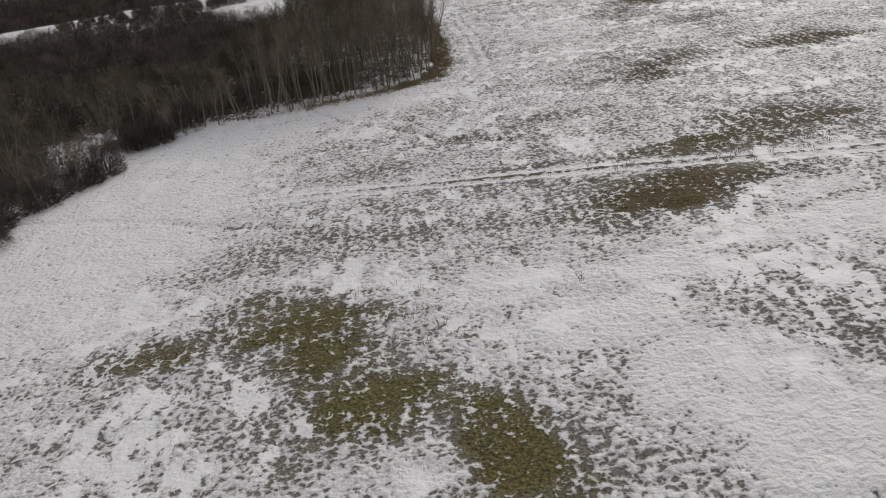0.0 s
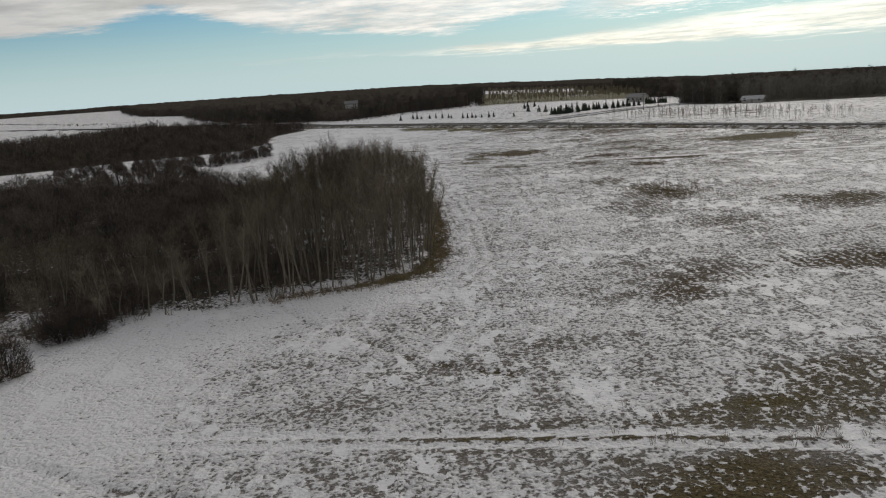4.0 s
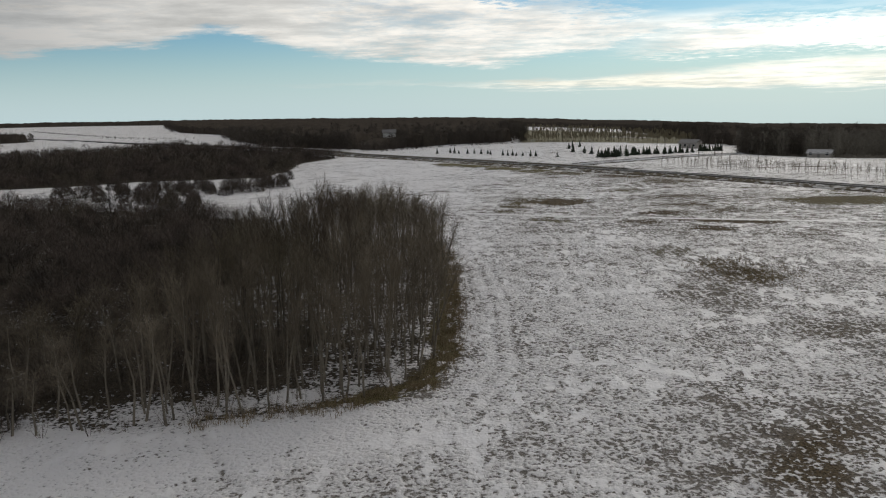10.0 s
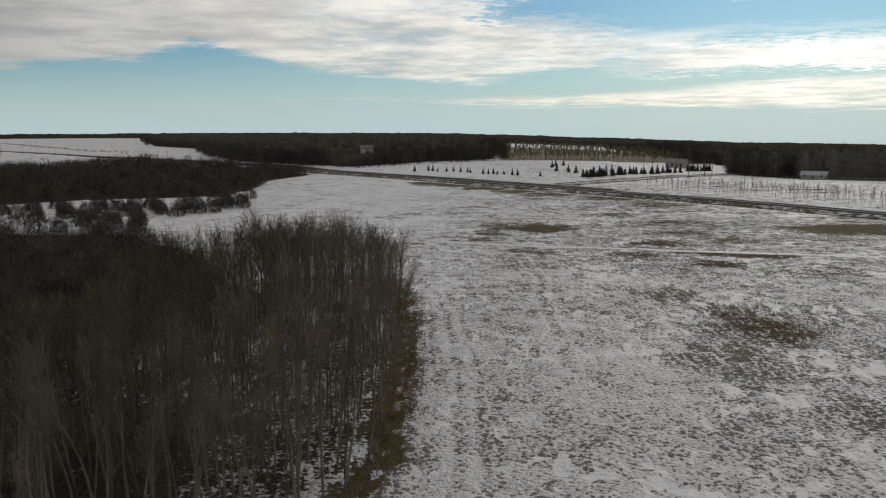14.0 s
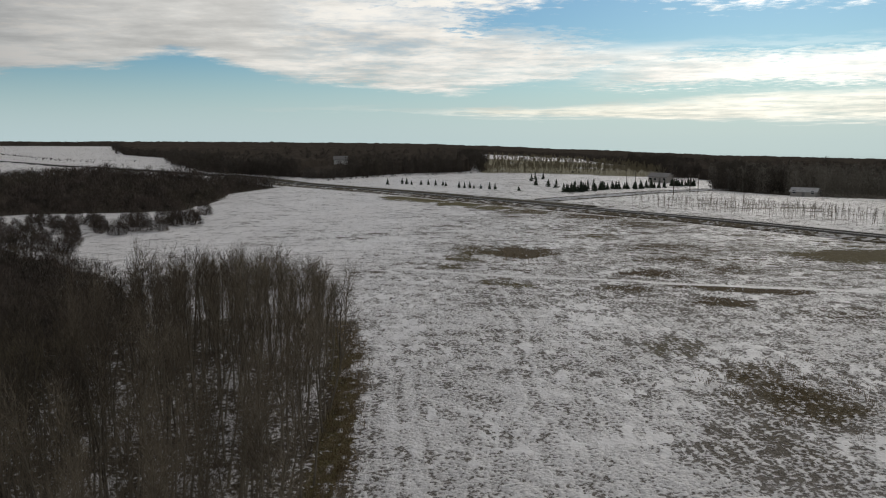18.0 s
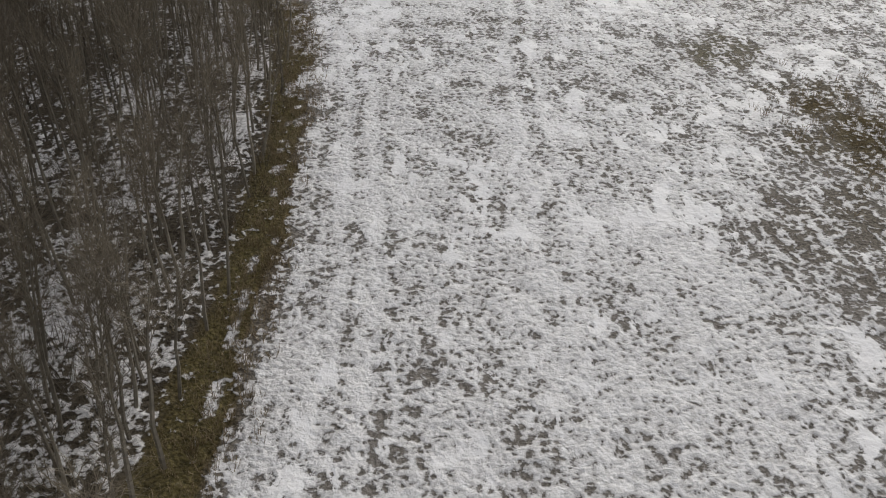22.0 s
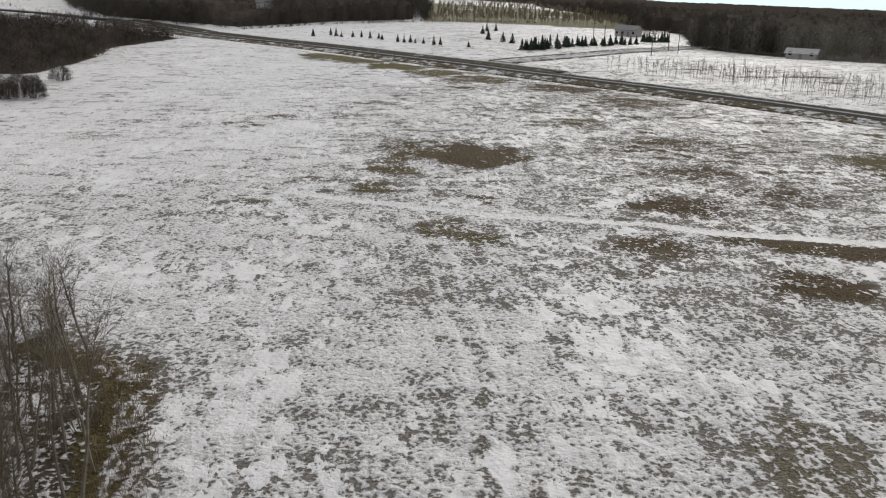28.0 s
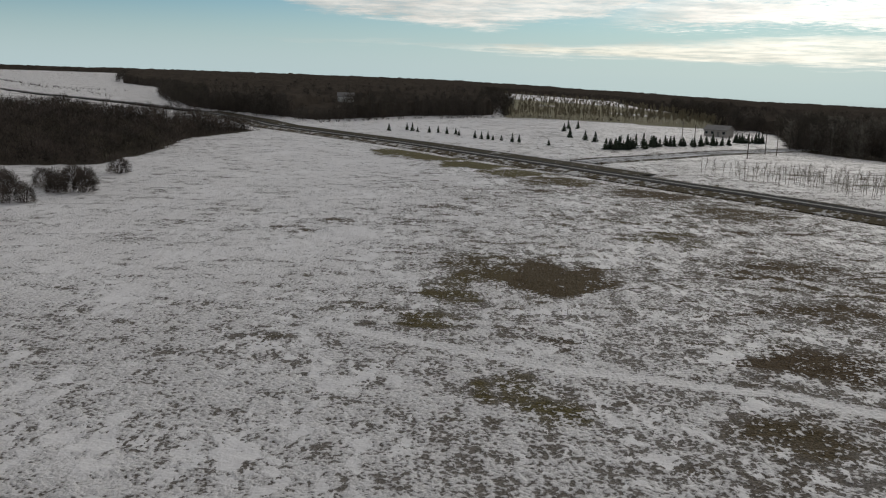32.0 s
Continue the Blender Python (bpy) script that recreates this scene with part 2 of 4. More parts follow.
def ground_material():
    """Thin wet snow over grazed grass: the attribute 'cover' tells how bare (red, 0 to 1), how much leaf litter (green), how olive (blue)."""
    m, nt, b = material("patchy_snow", 0.75)
    b.inputs["Specular IOR Level"].default_value = 0.12
    at = nt.nodes.new("ShaderNodeAttribute")
    at.attribute_name = "cover"
    sep = nt.nodes.new("ShaderNodeSeparateColor")
    nt.links.new(at.outputs["Color"], sep.inputs[0])
    bare, litter, olive = sep.outputs
    vec = nt.nodes.new("ShaderNodeTexCoord").outputs["Object"]
    where = nt.nodes.new("ShaderNodeSeparateXYZ")
    nt.links.new(vec, where.inputs[0])
    east, north = where.outputs[0], where.outputs[1]

    def stretched(sx, sy, turn=0.0):
        mp = nt.nodes.new("ShaderNodeMapping")
        mp.inputs["Scale"].default_value = (sx, sy, 1.0)
        mp.inputs["Rotation"].default_value = (0, 0, turn)
        nt.links.new(vec, mp.inputs["Vector"])
        return mp.outputs[0]

    def weighed(v, w, mean=0.5):
        return calc(nt, "MULTIPLY", calc(nt, "SUBTRACT", v, mean), w)
    drifts = tex(nt, 0.17, 3.0, 0.55, stretched(1.0, 0.8, 0.2), 0.3)
    lumps = tex(nt, 0.62, 3.0, 0.6, stretched(1.0, 0.85), 0.4)
    tufts = tex(nt, 2.7, 2.0, 0.58, vec, 0.3)
    grain = tex(nt, 4.6, 4.0, 0.65, vec, 0.2)
    crumbs = tex(nt, 7.0, 3.0, 0.6, vec)
    wobble = nt.nodes.new("ShaderNodeVectorMath")
    wobble.operation = "MULTIPLY_ADD"
    warp = node(nt, "ShaderNodeTexNoise", Scale=1.7, Detail=3.0)
    nt.links.new(vec, warp.inputs["Vector"])
    nt.links.new(warp.outputs["Color"], wobble.inputs[0])
    wobble.inputs[1].default_value = (0.7, 0.7, 0.0)
    nt.links.new(vec, wobble.inputs[2])
    clumps = node(nt, "ShaderNodeTexVoronoi", Scale=2.8, Randomness=1.0)
    clumps.voronoi_dimensions = "2D"
    nt.links.new(wobble.outputs[0], clumps.inputs["Vector"])
    # old sowing rows, along the field
    row = calc(nt, "SINE", calc(nt, "ADD", calc(nt, "MULTIPLY", east, 7.4), calc(nt, "ADD", calc(nt, "MULTIPLY", north, 0.22), calc(nt, "MULTIPLY", lumps, 3.0))), 0.0)
    row = calc(nt, "MULTIPLY", row, calc(nt, "ADD", ranged(nt, tex(nt, 0.035, 2.0, 0.5, vec), 0.45, 0.62, 0.004, 0.024), calc(nt, "MULTIPLY", ranged(nt, bare, 0.35, 0.60, 0.0, 0.035), ranged(nt, north, 150.0, 170.0, 1.0, 0.0))))
    # flat plates of older snow, longer than wide
    plate = calc(nt, "ADD", tex(nt, 0.82, 5.0, 0.64, stretched(1.0, 0.5, -0.12), 0.3), weighed(tex(nt, 0.09, 2.0, 0.5, vec), 0.55))
    plate = calc(nt, "MULTIPLY", ranged(nt, plate, 0.56, 0.62), ranged(nt, bare, 0.45, 0.85, 1.0, 0.0))
    plate = calc(nt, "MULTIPLY", plate, ranged(nt, litter, 0.0, 0.6, 1.0, 0.0))
    f = calc(nt, "ADD", weighed(drifts, 0.24), calc(nt, "MULTIPLY", weighed(lumps, 1.0), ranged(nt, north, 70.0, 190.0, 0.40, 0.85)))
    f = calc(nt, "ADD", f, weighed(tufts, 0.66))
    f = calc(nt, "ADD", f, weighed(crumbs, 0.34))
    f = calc(nt, "ADD", f, weighed(clumps.outputs["Distance"], 0.34, 0.42))
    f = calc(nt, "ADD", f, row)
    f = calc(nt, "ADD", f, calc(nt, "MULTIPLY", plate, 0.15))
    # wind-drawn streaks over the farther field
    streaks = ranged(nt, tex(nt, 1.0, 4.0, 0.62, stretched(0.15, 0.32, 0.35), 0.9), 0.52, 0.68, -0.06, 0.50)
    streaks = calc(nt, "MULTIPLY", streaks, ranged(nt, north, 150.0, 215.0))
    bare = calc(nt, "ADD", bare, calc(nt, "MULTIPLY", streaks, ranged(nt, litter, 0.0, 1.0, 0.8, 0.0)))
    edge = calc(nt, "MULTIPLY", calc(nt, "SUBTRACT", bare, 0.5), 0.48)
    over = calc(nt, "SUBTRACT", f, edge)
    snow = ranged(nt, over, -0.03, 0.03)
    straw = blend(nt, ranged(nt, crumbs, 0.35, 0.65), (0.030, 0.020, 0.010), (0.120, 0.081, 0.041))
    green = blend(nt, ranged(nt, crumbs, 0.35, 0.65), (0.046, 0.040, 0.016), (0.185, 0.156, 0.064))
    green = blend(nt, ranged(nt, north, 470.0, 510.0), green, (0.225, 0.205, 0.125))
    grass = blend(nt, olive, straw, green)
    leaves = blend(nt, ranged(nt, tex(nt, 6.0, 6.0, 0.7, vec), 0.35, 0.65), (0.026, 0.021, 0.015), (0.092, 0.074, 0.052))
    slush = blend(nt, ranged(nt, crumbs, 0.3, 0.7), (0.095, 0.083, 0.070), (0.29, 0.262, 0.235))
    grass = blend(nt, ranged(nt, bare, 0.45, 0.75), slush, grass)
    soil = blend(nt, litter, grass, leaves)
    wet = blend(nt, ranged(nt, over, 0.0, 0.15), (0.43, 0.411, 0.400), (0.785, 0.760, 0.750))
    wet = blend(nt, calc(nt, "MULTIPLY", ranged(nt, grain, 0.58, 0.36, 0.0, 0.62), ranged(nt, bare, 0.02, 0.26)), wet, (0.45, 0.428, 0.414))
    wet = blend(nt, calc(nt, "MULTIPLY", plate, 0.85), wet, (0.83, 0.807, 0.80))
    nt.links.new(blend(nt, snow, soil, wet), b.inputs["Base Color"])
    nt.links.new(ranged(nt, snow, 0.0, 1.0, 0.9, 0.55), b.inputs["Roughness"])
    bump(nt, b, calc(nt, "ADD", calc(nt, "MULTIPLY", f, ranged(nt, plate, 0.0, 1.0, 1.0, 0.35)), calc(nt, "MULTIPLY", snow, 0.10)), 0.7, 0.36)
    return m


def snowy(name, white_low, white_high, soil_dark, soil_light, scale, level):
    m, nt, b = material(name, 0.95)
    b.inputs["Specular IOR Level"].default_value = 0.05
    vec = nt.nodes.new("ShaderNodeTexCoord").outputs["Object"]
    f = calc(nt, "ADD", calc(nt, "MULTIPLY", tex(nt, scale, 6.0, 0.6, vec), 0.7), calc(nt, "MULTIPLY", tex(nt, scale * 0.15, 3.0, 0.5, vec), 0.3))
    s = ranged(nt, f, level - 0.03, level + 0.03)
    snow = blend(nt, ranged(nt, f, level, level + 0.2), white_low, white_high)
    soil = blend(nt, ranged(nt, tex(nt, scale * 5, 4.0, 0.6, vec), 0.35, 0.65), soil_dark, soil_light)
    nt.links.new(blend(nt, s, soil, snow), b.inputs["Base Color"])
    bump(nt, b, f, 0.6, 0.1)
    return m


M_GROUND = ground_material()
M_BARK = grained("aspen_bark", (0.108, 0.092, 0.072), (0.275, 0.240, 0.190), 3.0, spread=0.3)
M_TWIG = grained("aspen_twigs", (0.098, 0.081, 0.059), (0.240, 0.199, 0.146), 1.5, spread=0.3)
# M_WOODS and M_STEMS: aspen twigs and bark darkened for shade inside the grove
M_WOODS = stand("inner_twigs_shaded", (0.060, 0.048, 0.037), (0.188, 0.153, 0.113), (0.166, 0.141, 0.092))
M_STEMS = grained("inner_stems_shaded", (0.066, 0.057, 0.045), (0.172, 0.151, 0.120), 2.0, by="island", spread=0.5)
M_SCRUB = grained("pale_scrub", (0.17, 0.147, 0.098), (0.33, 0.29, 0.20), 0.4, by="island", spread=0.4)
# grey poplar bark, paled further to stand in for haze towards the sun
M_POPLAR = grained("hazy_poplar_twigs", (0.120, 0.109, 0.089), (0.25, 0.228, 0.188), 0.3, by="island", spread=0.4)
M_WEED = grained("dry_weed_stalks", (0.14, 0.10, 0.055), (0.34, 0.27, 0.17), 2.0, by="island", spread=0.5)
M_WILLOW = stand("willow_twigs", (0.030, 0.024, 0.020), (0.145, 0.116, 0.096), (0.136, 0.116, 0.082))
M_FARTREE = stand("far_twigs", (0.052, 0.044, 0.037), (0.102, 0.086, 0.071), (0.098, 0.084, 0.062))
# closed sheet without twigs: its dark colour includes the crowns' self-shade
M_FAR = grained("far_canopy_shaded", (0.046, 0.0385, 0.032), (0.098, 0.082, 0.067), 0.25, by="island", spread=0.0)
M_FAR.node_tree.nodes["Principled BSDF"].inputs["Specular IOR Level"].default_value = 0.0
M_SPRUCE = grained("spruce_needles", (0.020, 0.030, 0.020), (0.060, 0.080, 0.050), 2.0, spread=0.3)
M_SPRUCE_BARK = grained("spruce_bark", (0.04, 0.03, 0.022), (0.10, 0.08, 0.06), 3.0)
M_ASPHALT = snowy("road_asphalt", (0.30, 0.30, 0.30), (0.42, 0.42, 0.42), (0.026, 0.025, 0.024), (0.055, 0.052, 0.049), 1.2, 0.76)
M_LINE = snowy("slush", (0.24, 0.235, 0.23), (0.40, 0.395, 0.39), (0.10, 0.095, 0.09), (0.20, 0.19, 0.17), 6.0, 0.44)
M_VERGE = snowy("verge_grass", (0.5, 0.5, 0.5), (0.70, 0.69, 0.68), (0.030, 0.025, 0.016), (0.085, 0.070, 0.042), 0.5, 0.62)
M_BANK = snowy("snowy_bank", (0.45, 0.44, 0.43), (0.72, 0.71, 0.70), (0.045, 0.038, 0.025), (0.13, 0.105, 0.064), 0.7, 0.53)
M_GRAVEL = snowy("snowy_gravel", (0.45, 0.45, 0.46), (0.74, 0.74, 0.76), (0.09, 0.085, 0.075), (0.20, 0.19, 0.17), 0.8, 0.46)
M_WALL_GREY = grained("grey_siding", (0.34, 0.32, 0.29), (0.46, 0.44, 0.41), 1.0)
M_WALL_WHITE = grained("white_siding", (0.62, 0.62, 0.60), (0.76, 0.76, 0.75), 1.0)
M_ROOF_GREY = grained("grey_roof", (0.17, 0.16, 0.155), (0.28, 0.27, 0.26), 1.0)
M_ROOF_SNOW = grained("snowy_roof", (0.36, 0.35, 0.34), (0.62, 0.62, 0.62), 0.8)
M_DARKGLASS = grained("dark_window_glass", (0.015, 0.017, 0.02), (0.03, 0.033, 0.037), 2.0, 0.15)
M_POLE = grained("weathered_pole", (0.10, 0.085, 0.07), (0.20, 0.175, 0.15), 3.0)


# ---- shapes ----
def lattice(x, y, seed):
    """Smooth value noise, 0 to 1, on arrays."""
    x, y = np.asarray(x, float), np.asarray(y, float)
    xi, yi = np.floor(x), np.floor(y)
    fx, fy = x - xi, y - yi
    fx, fy = fx * fx * (3 - 2 * fx), fy * fy * (3 - 2 * fy)

    def h(a, b):
        s = np.sin(a * 127.1 + b * 311.7 + seed * 74.7) * 43758.5453
        return s - np.floor(s)
    return (h(xi, yi) * (1 - fx) + h(xi + 1, yi) * fx) * (1 - fy) + (h(xi, yi + 1) * (1 - fx) + h(xi + 1, yi + 1) * fx) * fy


def fractal(x, y, seed, octaves=3):
    total, amp, norm = 0.0, 1.0, 0.0
    for k in range(octaves):
        total = total + amp * lattice(x * 2 ** k, y * 2 ** k, seed + k)
        norm, amp = norm + amp, amp * 0.5
    return total / norm


def step(a, b, v):
    t = np.clip((np.asarray(v, float) - a) / (b - a), 0, 1)
    return t * t * (3 - 2 * t)


def inside(poly, x, y):
    x, y = np.asarray(x, float), np.asarray(y, float)
    c = np.zeros(np.broadcast(x, y).shape, bool)
    for (x1, y1), (x2, y2) in zip(poly, poly[1:] + poly[:1]):
        cross = ((y1 > y) != (y2 > y)) & (x < (x2 - x1) * (y - y1) / (y2 - y1 + 1e-9) + x1)
        c ^= cross
    return c


def away(line, x, y):
    """Distance to a line of points, and the side (positive to its right)."""
    x, y = np.asarray(x, float), np.asarray(y, float)
    best = np.full(np.broadcast(x, y).shape, 1e9)
    for (x1, y1), (x2, y2) in zip(line, line[1:]):
        dx, dy = x2 - x1, y2 - y1
        t = np.clip(((x - x1) * dx + (y - y1) * dy) / (dx * dx + dy * dy), 0, 1)
        best = np.minimum(best, np.hypot(x - x1 - t * dx, y - y1 - t * dy))
    return best


# the plan, in metres
GROVE = [(-60, 40), (-33, 56), (-33.5, 64), (-30, 71.5), (-28, 75.5), (-33, 79), (-28.5, 81.5), (-26, 83.8), (-23.5, 87.3), (-19.5, 87.4), (-13, 89.6), (-5, 92), (1.2, 96.3), (2.9, 103), (3.2, 120), (2.8, 135), (1.9, 148), (0.0, 157), (-6, 162), (-16, 161), (-26, 150), (-40, 130), (-60, 110)]
GROVE_SOUTH, GROVE_EAST, GROVE_RIM = GROVE[1:13], GROVE[10:19], GROVE[1:20]
THICKET = [(-20, 148), (-20, 162), (-24.5, 171), (-29, 180), (-36, 192), (-44, 201), (-50, 209), (-58, 216), (-75, 218), (-90, 224), (-112, 232), (-190, 215), (-260, 150), (-160, 20), (-60, 40), (-60, 110), (-40, 130)]
LEFT_WOOD = [(-150, 258), (-128, 280), (-110, 287), (-96, 298), (-73, 302), (-58, 306), (-56, 335), (-60, 370), (-53, 389), (-48, 405), (-62, 420), (-90, 434), (-120, 456), (-150, 488), (-166, 456), (-190, 422), (-300, 430), (-480, 430), (-420, 300)]
RIGHT_WOOD = [(125, 400), (132, 378), (152, 345), (200, 318), (330, 330), (520, 520), (520, 760), (260, 640), (160, 500), (142, 440)]
CLEARING = [(45, 500), (50, 640), (60, 896), (80, 1290), (250, 1300), (200, 1038), (175, 760), (152, 560), (134, 500)]
CLEARING_RIGHT = [(290, 838), (302, 987), (420, 980), (380, 830)]
FAR_LEFT = [(-343, 722), (-400, 640), (-800, 680), (-900, 1000), (-480, 880), (-395, 775)]
FRONT = [(-2600, 1500), (-534, 1560), (-444, 1294), (-314, 957), (-222, 826), (-181, 690), (-121, 545), (-67, 486), (-38, 455), (-18, 477), (-3, 498), (44, 531), (101, 546), (127, 538), (138, 495), (160, 500), (2600, 700)]
ROAD = [(-560, 960), (-380, 799), (-312, 733), (-249, 662), (-202, 622), (-152, 570), (-125, 541), (-97, 510), (-64, 462), (-50, 435), (-28, 409), (0, 379), (31, 339), (53, 309), (70, 287), (83, 268), (110, 228), (180, 122), (420, -240)]
SIDE_ROAD = [(40, 327), (49, 335), (60, 343.5), (70, 352), (90, 370), (125, 399), (165, 430)]
TRACK_A = [(-15.5, 60.1), (-9.7, 59.3), (1.4, 57.2), (13.4, 55.2), (20.8, 53.4), (29, 51.6), (60, 44)]
TRACK_B = [(-60, 216), (-27, 209.8), (-3.8, 203.4), (5, 199), (11.7, 195), (23.9, 188.4), (38, 184.2), (42.4, 181.4), (64, 175), (110, 160)]
TRACK_C = [(17, 120), (17.6, 135), (17.9, 147.7), (19.4, 158), (18.6, 165.6), (18.8, 175.5), (17, 192)]
FOOT_A = [(-14, 93), (-11, 87), (-7, 79.5), (-3, 75.5), (1, 70), (7, 66)]
FOOT_B = [(-33, 63), (-27, 61), (-20, 58), (-16, 55), (-8, 52)]
EDGE_PATH = [(-4, 88), (3, 92), (6, 100), (6.5, 120), (5.5, 140), (4, 152)]
# bare patches: x, y, half width, half depth, strength, olive
PATCHES = [(-15.4, 36.3, 3.8, 2.4, .50, 1), (-9.5, 39.6, 4, 3, .48, 1), (-6.3, 36.6, 4, 3.4, .58, 1), (-4.4, 31.8, 4, 4.2, .40, 1), (-2.2, 29.5, 3, 3, .35, 1), (1.0, 26.4, 2.6, 3.4, .60, 1), (2.2, 22.8, 3.2, 3.2, .48, 1), (-6, 28, 4, 3, .22, 1), (-11, 33, 6, 5, .18, 1), (-15, 46.5, 6, 3, .18, .8), (-6.5, 48.5, 8, 3.5, .24, .8),
           (15.6, 32.5, 5, 5.5, .17, .1), (19, 29, 5, 5, .15, .1), (3.2, 39, 4, 1.9, -.4, 1), (7.8, 33.6, 4.5, 2.6, -.35, 1), (11, 28.1, 4.5, 3.5, -.4, 1), (13.1, 23.2, 5, 3.4, -.4, 1), (11.9, 38.3, 3.4, 1.7, -.35, 1), (19.1, 40.8, 5, 2, -.4, 1), (24.3, 41.5, 5, 2.4, -.4, 1), (22.5, 46.6, 3, 2.4, -.4, 1), (-1.3, 24.3, 1.6, 1, -.4, 1),
           (16.6, 49.4, 8, 3.8, .50, .35), (12, 46, 6, 3, .3, .4), (26, 60.5, 7, 3.6, .46, .4), (19, 57, 7, 2.4, .36, .6), (8, 56.5, 7, 2.2, .22, .5), (7, 69, 9, 3.4, .2, .3), (-6, 62.5, 6, 1.6, .14, .5), (23, 83, 7, 5, .28, .15),
           (40, 86.3, 7.5, 4.6, .52, .2), (55.5, 117, 8, 6, .52, .3), (36.8, 131.5, 5.5, 6, .46, .35), (35.8, 140, 4, 3, .3, .3), (32.6, 146.6, 3.2, 4.4, .28, .9), (30.5, 122, 4.5, 5, .28, .3), (22.6, 80.6, 3, 4, .34, .1), (28, 86.5, 5, 4.5, .26, .1), (22.6, 93.4, 5, 4, .2, .1), (37, 108.3, 5, 6, .25, .2), (18.4, 151.5, 3.5, 4, .2, .2),
           (26, 217.5, 6.5, 8.5, .85, .12), (17.5, 222, 4.5, 9, .45, .35), (16, 211, 3.2, 6, .42, .6), (14.6, 200.4, 3, 3.6, .5, .6), (19.2, 184.6, 2.8, 3.4, .42, .7), (22.2, 180.4, 2.6, 3, .40, .8), (45.5, 240, 5, 7, .42, .6), (45.5, 179.5, 4, 2.4, .45, .2), (49, 176.8, 4.5, 2.4, .5, .2), (54.5, 174.5, 5, 2.4, .55, .1), (44, 168, 4.4, 3.4, .5, .1), (36, 178, 4.5, 3, .32, .2), (42.5, 190.5, 5.5, 4, .38, 0), (50.5, 206, 6, 5, .34, .1), (53.5, 225, 7, 6, .3, .1), (84, 208.5, 12, 8, .75, .6),
           (13.6, 263, 4.4, 2, .6, .1), (-6.4, 243, 5, 3, .34, .1), (-24, 234, 5, 3, .3, .1), (0.2, 249, 5, 2, .34, .1), (-3, 241, 4, 1.6, .3, .1), (9, 250, 7, 3, .25, .1), (55, 161, 7, 5, .3, .2), (55, 194, 7, 6, .26, .1), (2, 349, 8, 8, 1.1, 1), (12, 337, 9, 8, 1.2, 1), (22, 324, 9, 8, 1.1, 1), (31, 310, 8, 7, .7, .9), (39, 297, 10, 8, .6, .4), (54.5, 282, 10, 7, .6, .1), (61, 262, 9, 7, .35, .2),
           (106, 303, 11, 1.5, .5, .2), (118, 302, 8, 1.6, .5, .2), (99, 320, 9, 1.4, .45, .2), (112, 314, 10, 1.5, .5, .2)]


def ground_z(x, y, dug=True):
    x, y = np.asarray(x, float), np.asarray(y, float)
    z = 1.0 - 1.5 * step(150, 240, y) - np.minimum(0.03 * np.maximum(0, x - 55), 6.0) * step(280, 450, y)
    r = np.hypot(x, y)
    az = np.degrees(np.arctan2(x, np.maximum(y, 1)))
    ridge = 8 + 1700 * np.tan(np.radians(np.interp(az, (-40, -25, -10, 0, 10, 20, 30, 45), (-.2, -.2, -.35, -.52, -.95, -1.4, -1.6, -1.7))))
    z = z + (ridge - z) * step(520, 1700, r) * (y > 0)
    z = z - 0.035 * np.maximum(0, r - 1900) * (y > 0)
    z = z + 0.5 * (fractal(x / 38, y / 38, 3, 2) - 0.5) * step(20, 60, y)
    return z - (0.6 * step(14, 8.5, away(ROAD, x, y)) if dug else 0.0)


def mesh_object(name, verts, faces, mat, parent=None, smooth=False):
    """One mesh object from arrays of places and of triangles or quads."""
    verts, faces = np.asarray(verts, np.float32), np.asarray(faces, np.int32)
    me = bpy.data.meshes.new(name)
    n, k = faces.shape
    me.vertices.add(len(verts))
    me.vertices.foreach_set("co", verts.ravel())
    me.loops.add(n * k)
    me.loops.foreach_set("vertex_index", faces.ravel())
    me.polygons.add(n)
    me.polygons.foreach_set("loop_start", np.arange(n, dtype=np.int32) * k)
    me.polygons.foreach_set("use_smooth", np.full(n, smooth))
    me.update(calc_edges=True)
    me.materials.append(mat)
    ob = new(name, me)
    ob.parent = parent
    return ob


def part(name, bm, mat, parent, label=""):
    me = bpy.data.meshes.new(name)
    bm.to_mesh(me)
    bm.free()
    me.materials.append(mat)
    ob = new(name, me)
    ob.parent = parent
    return tagged(ob, label)


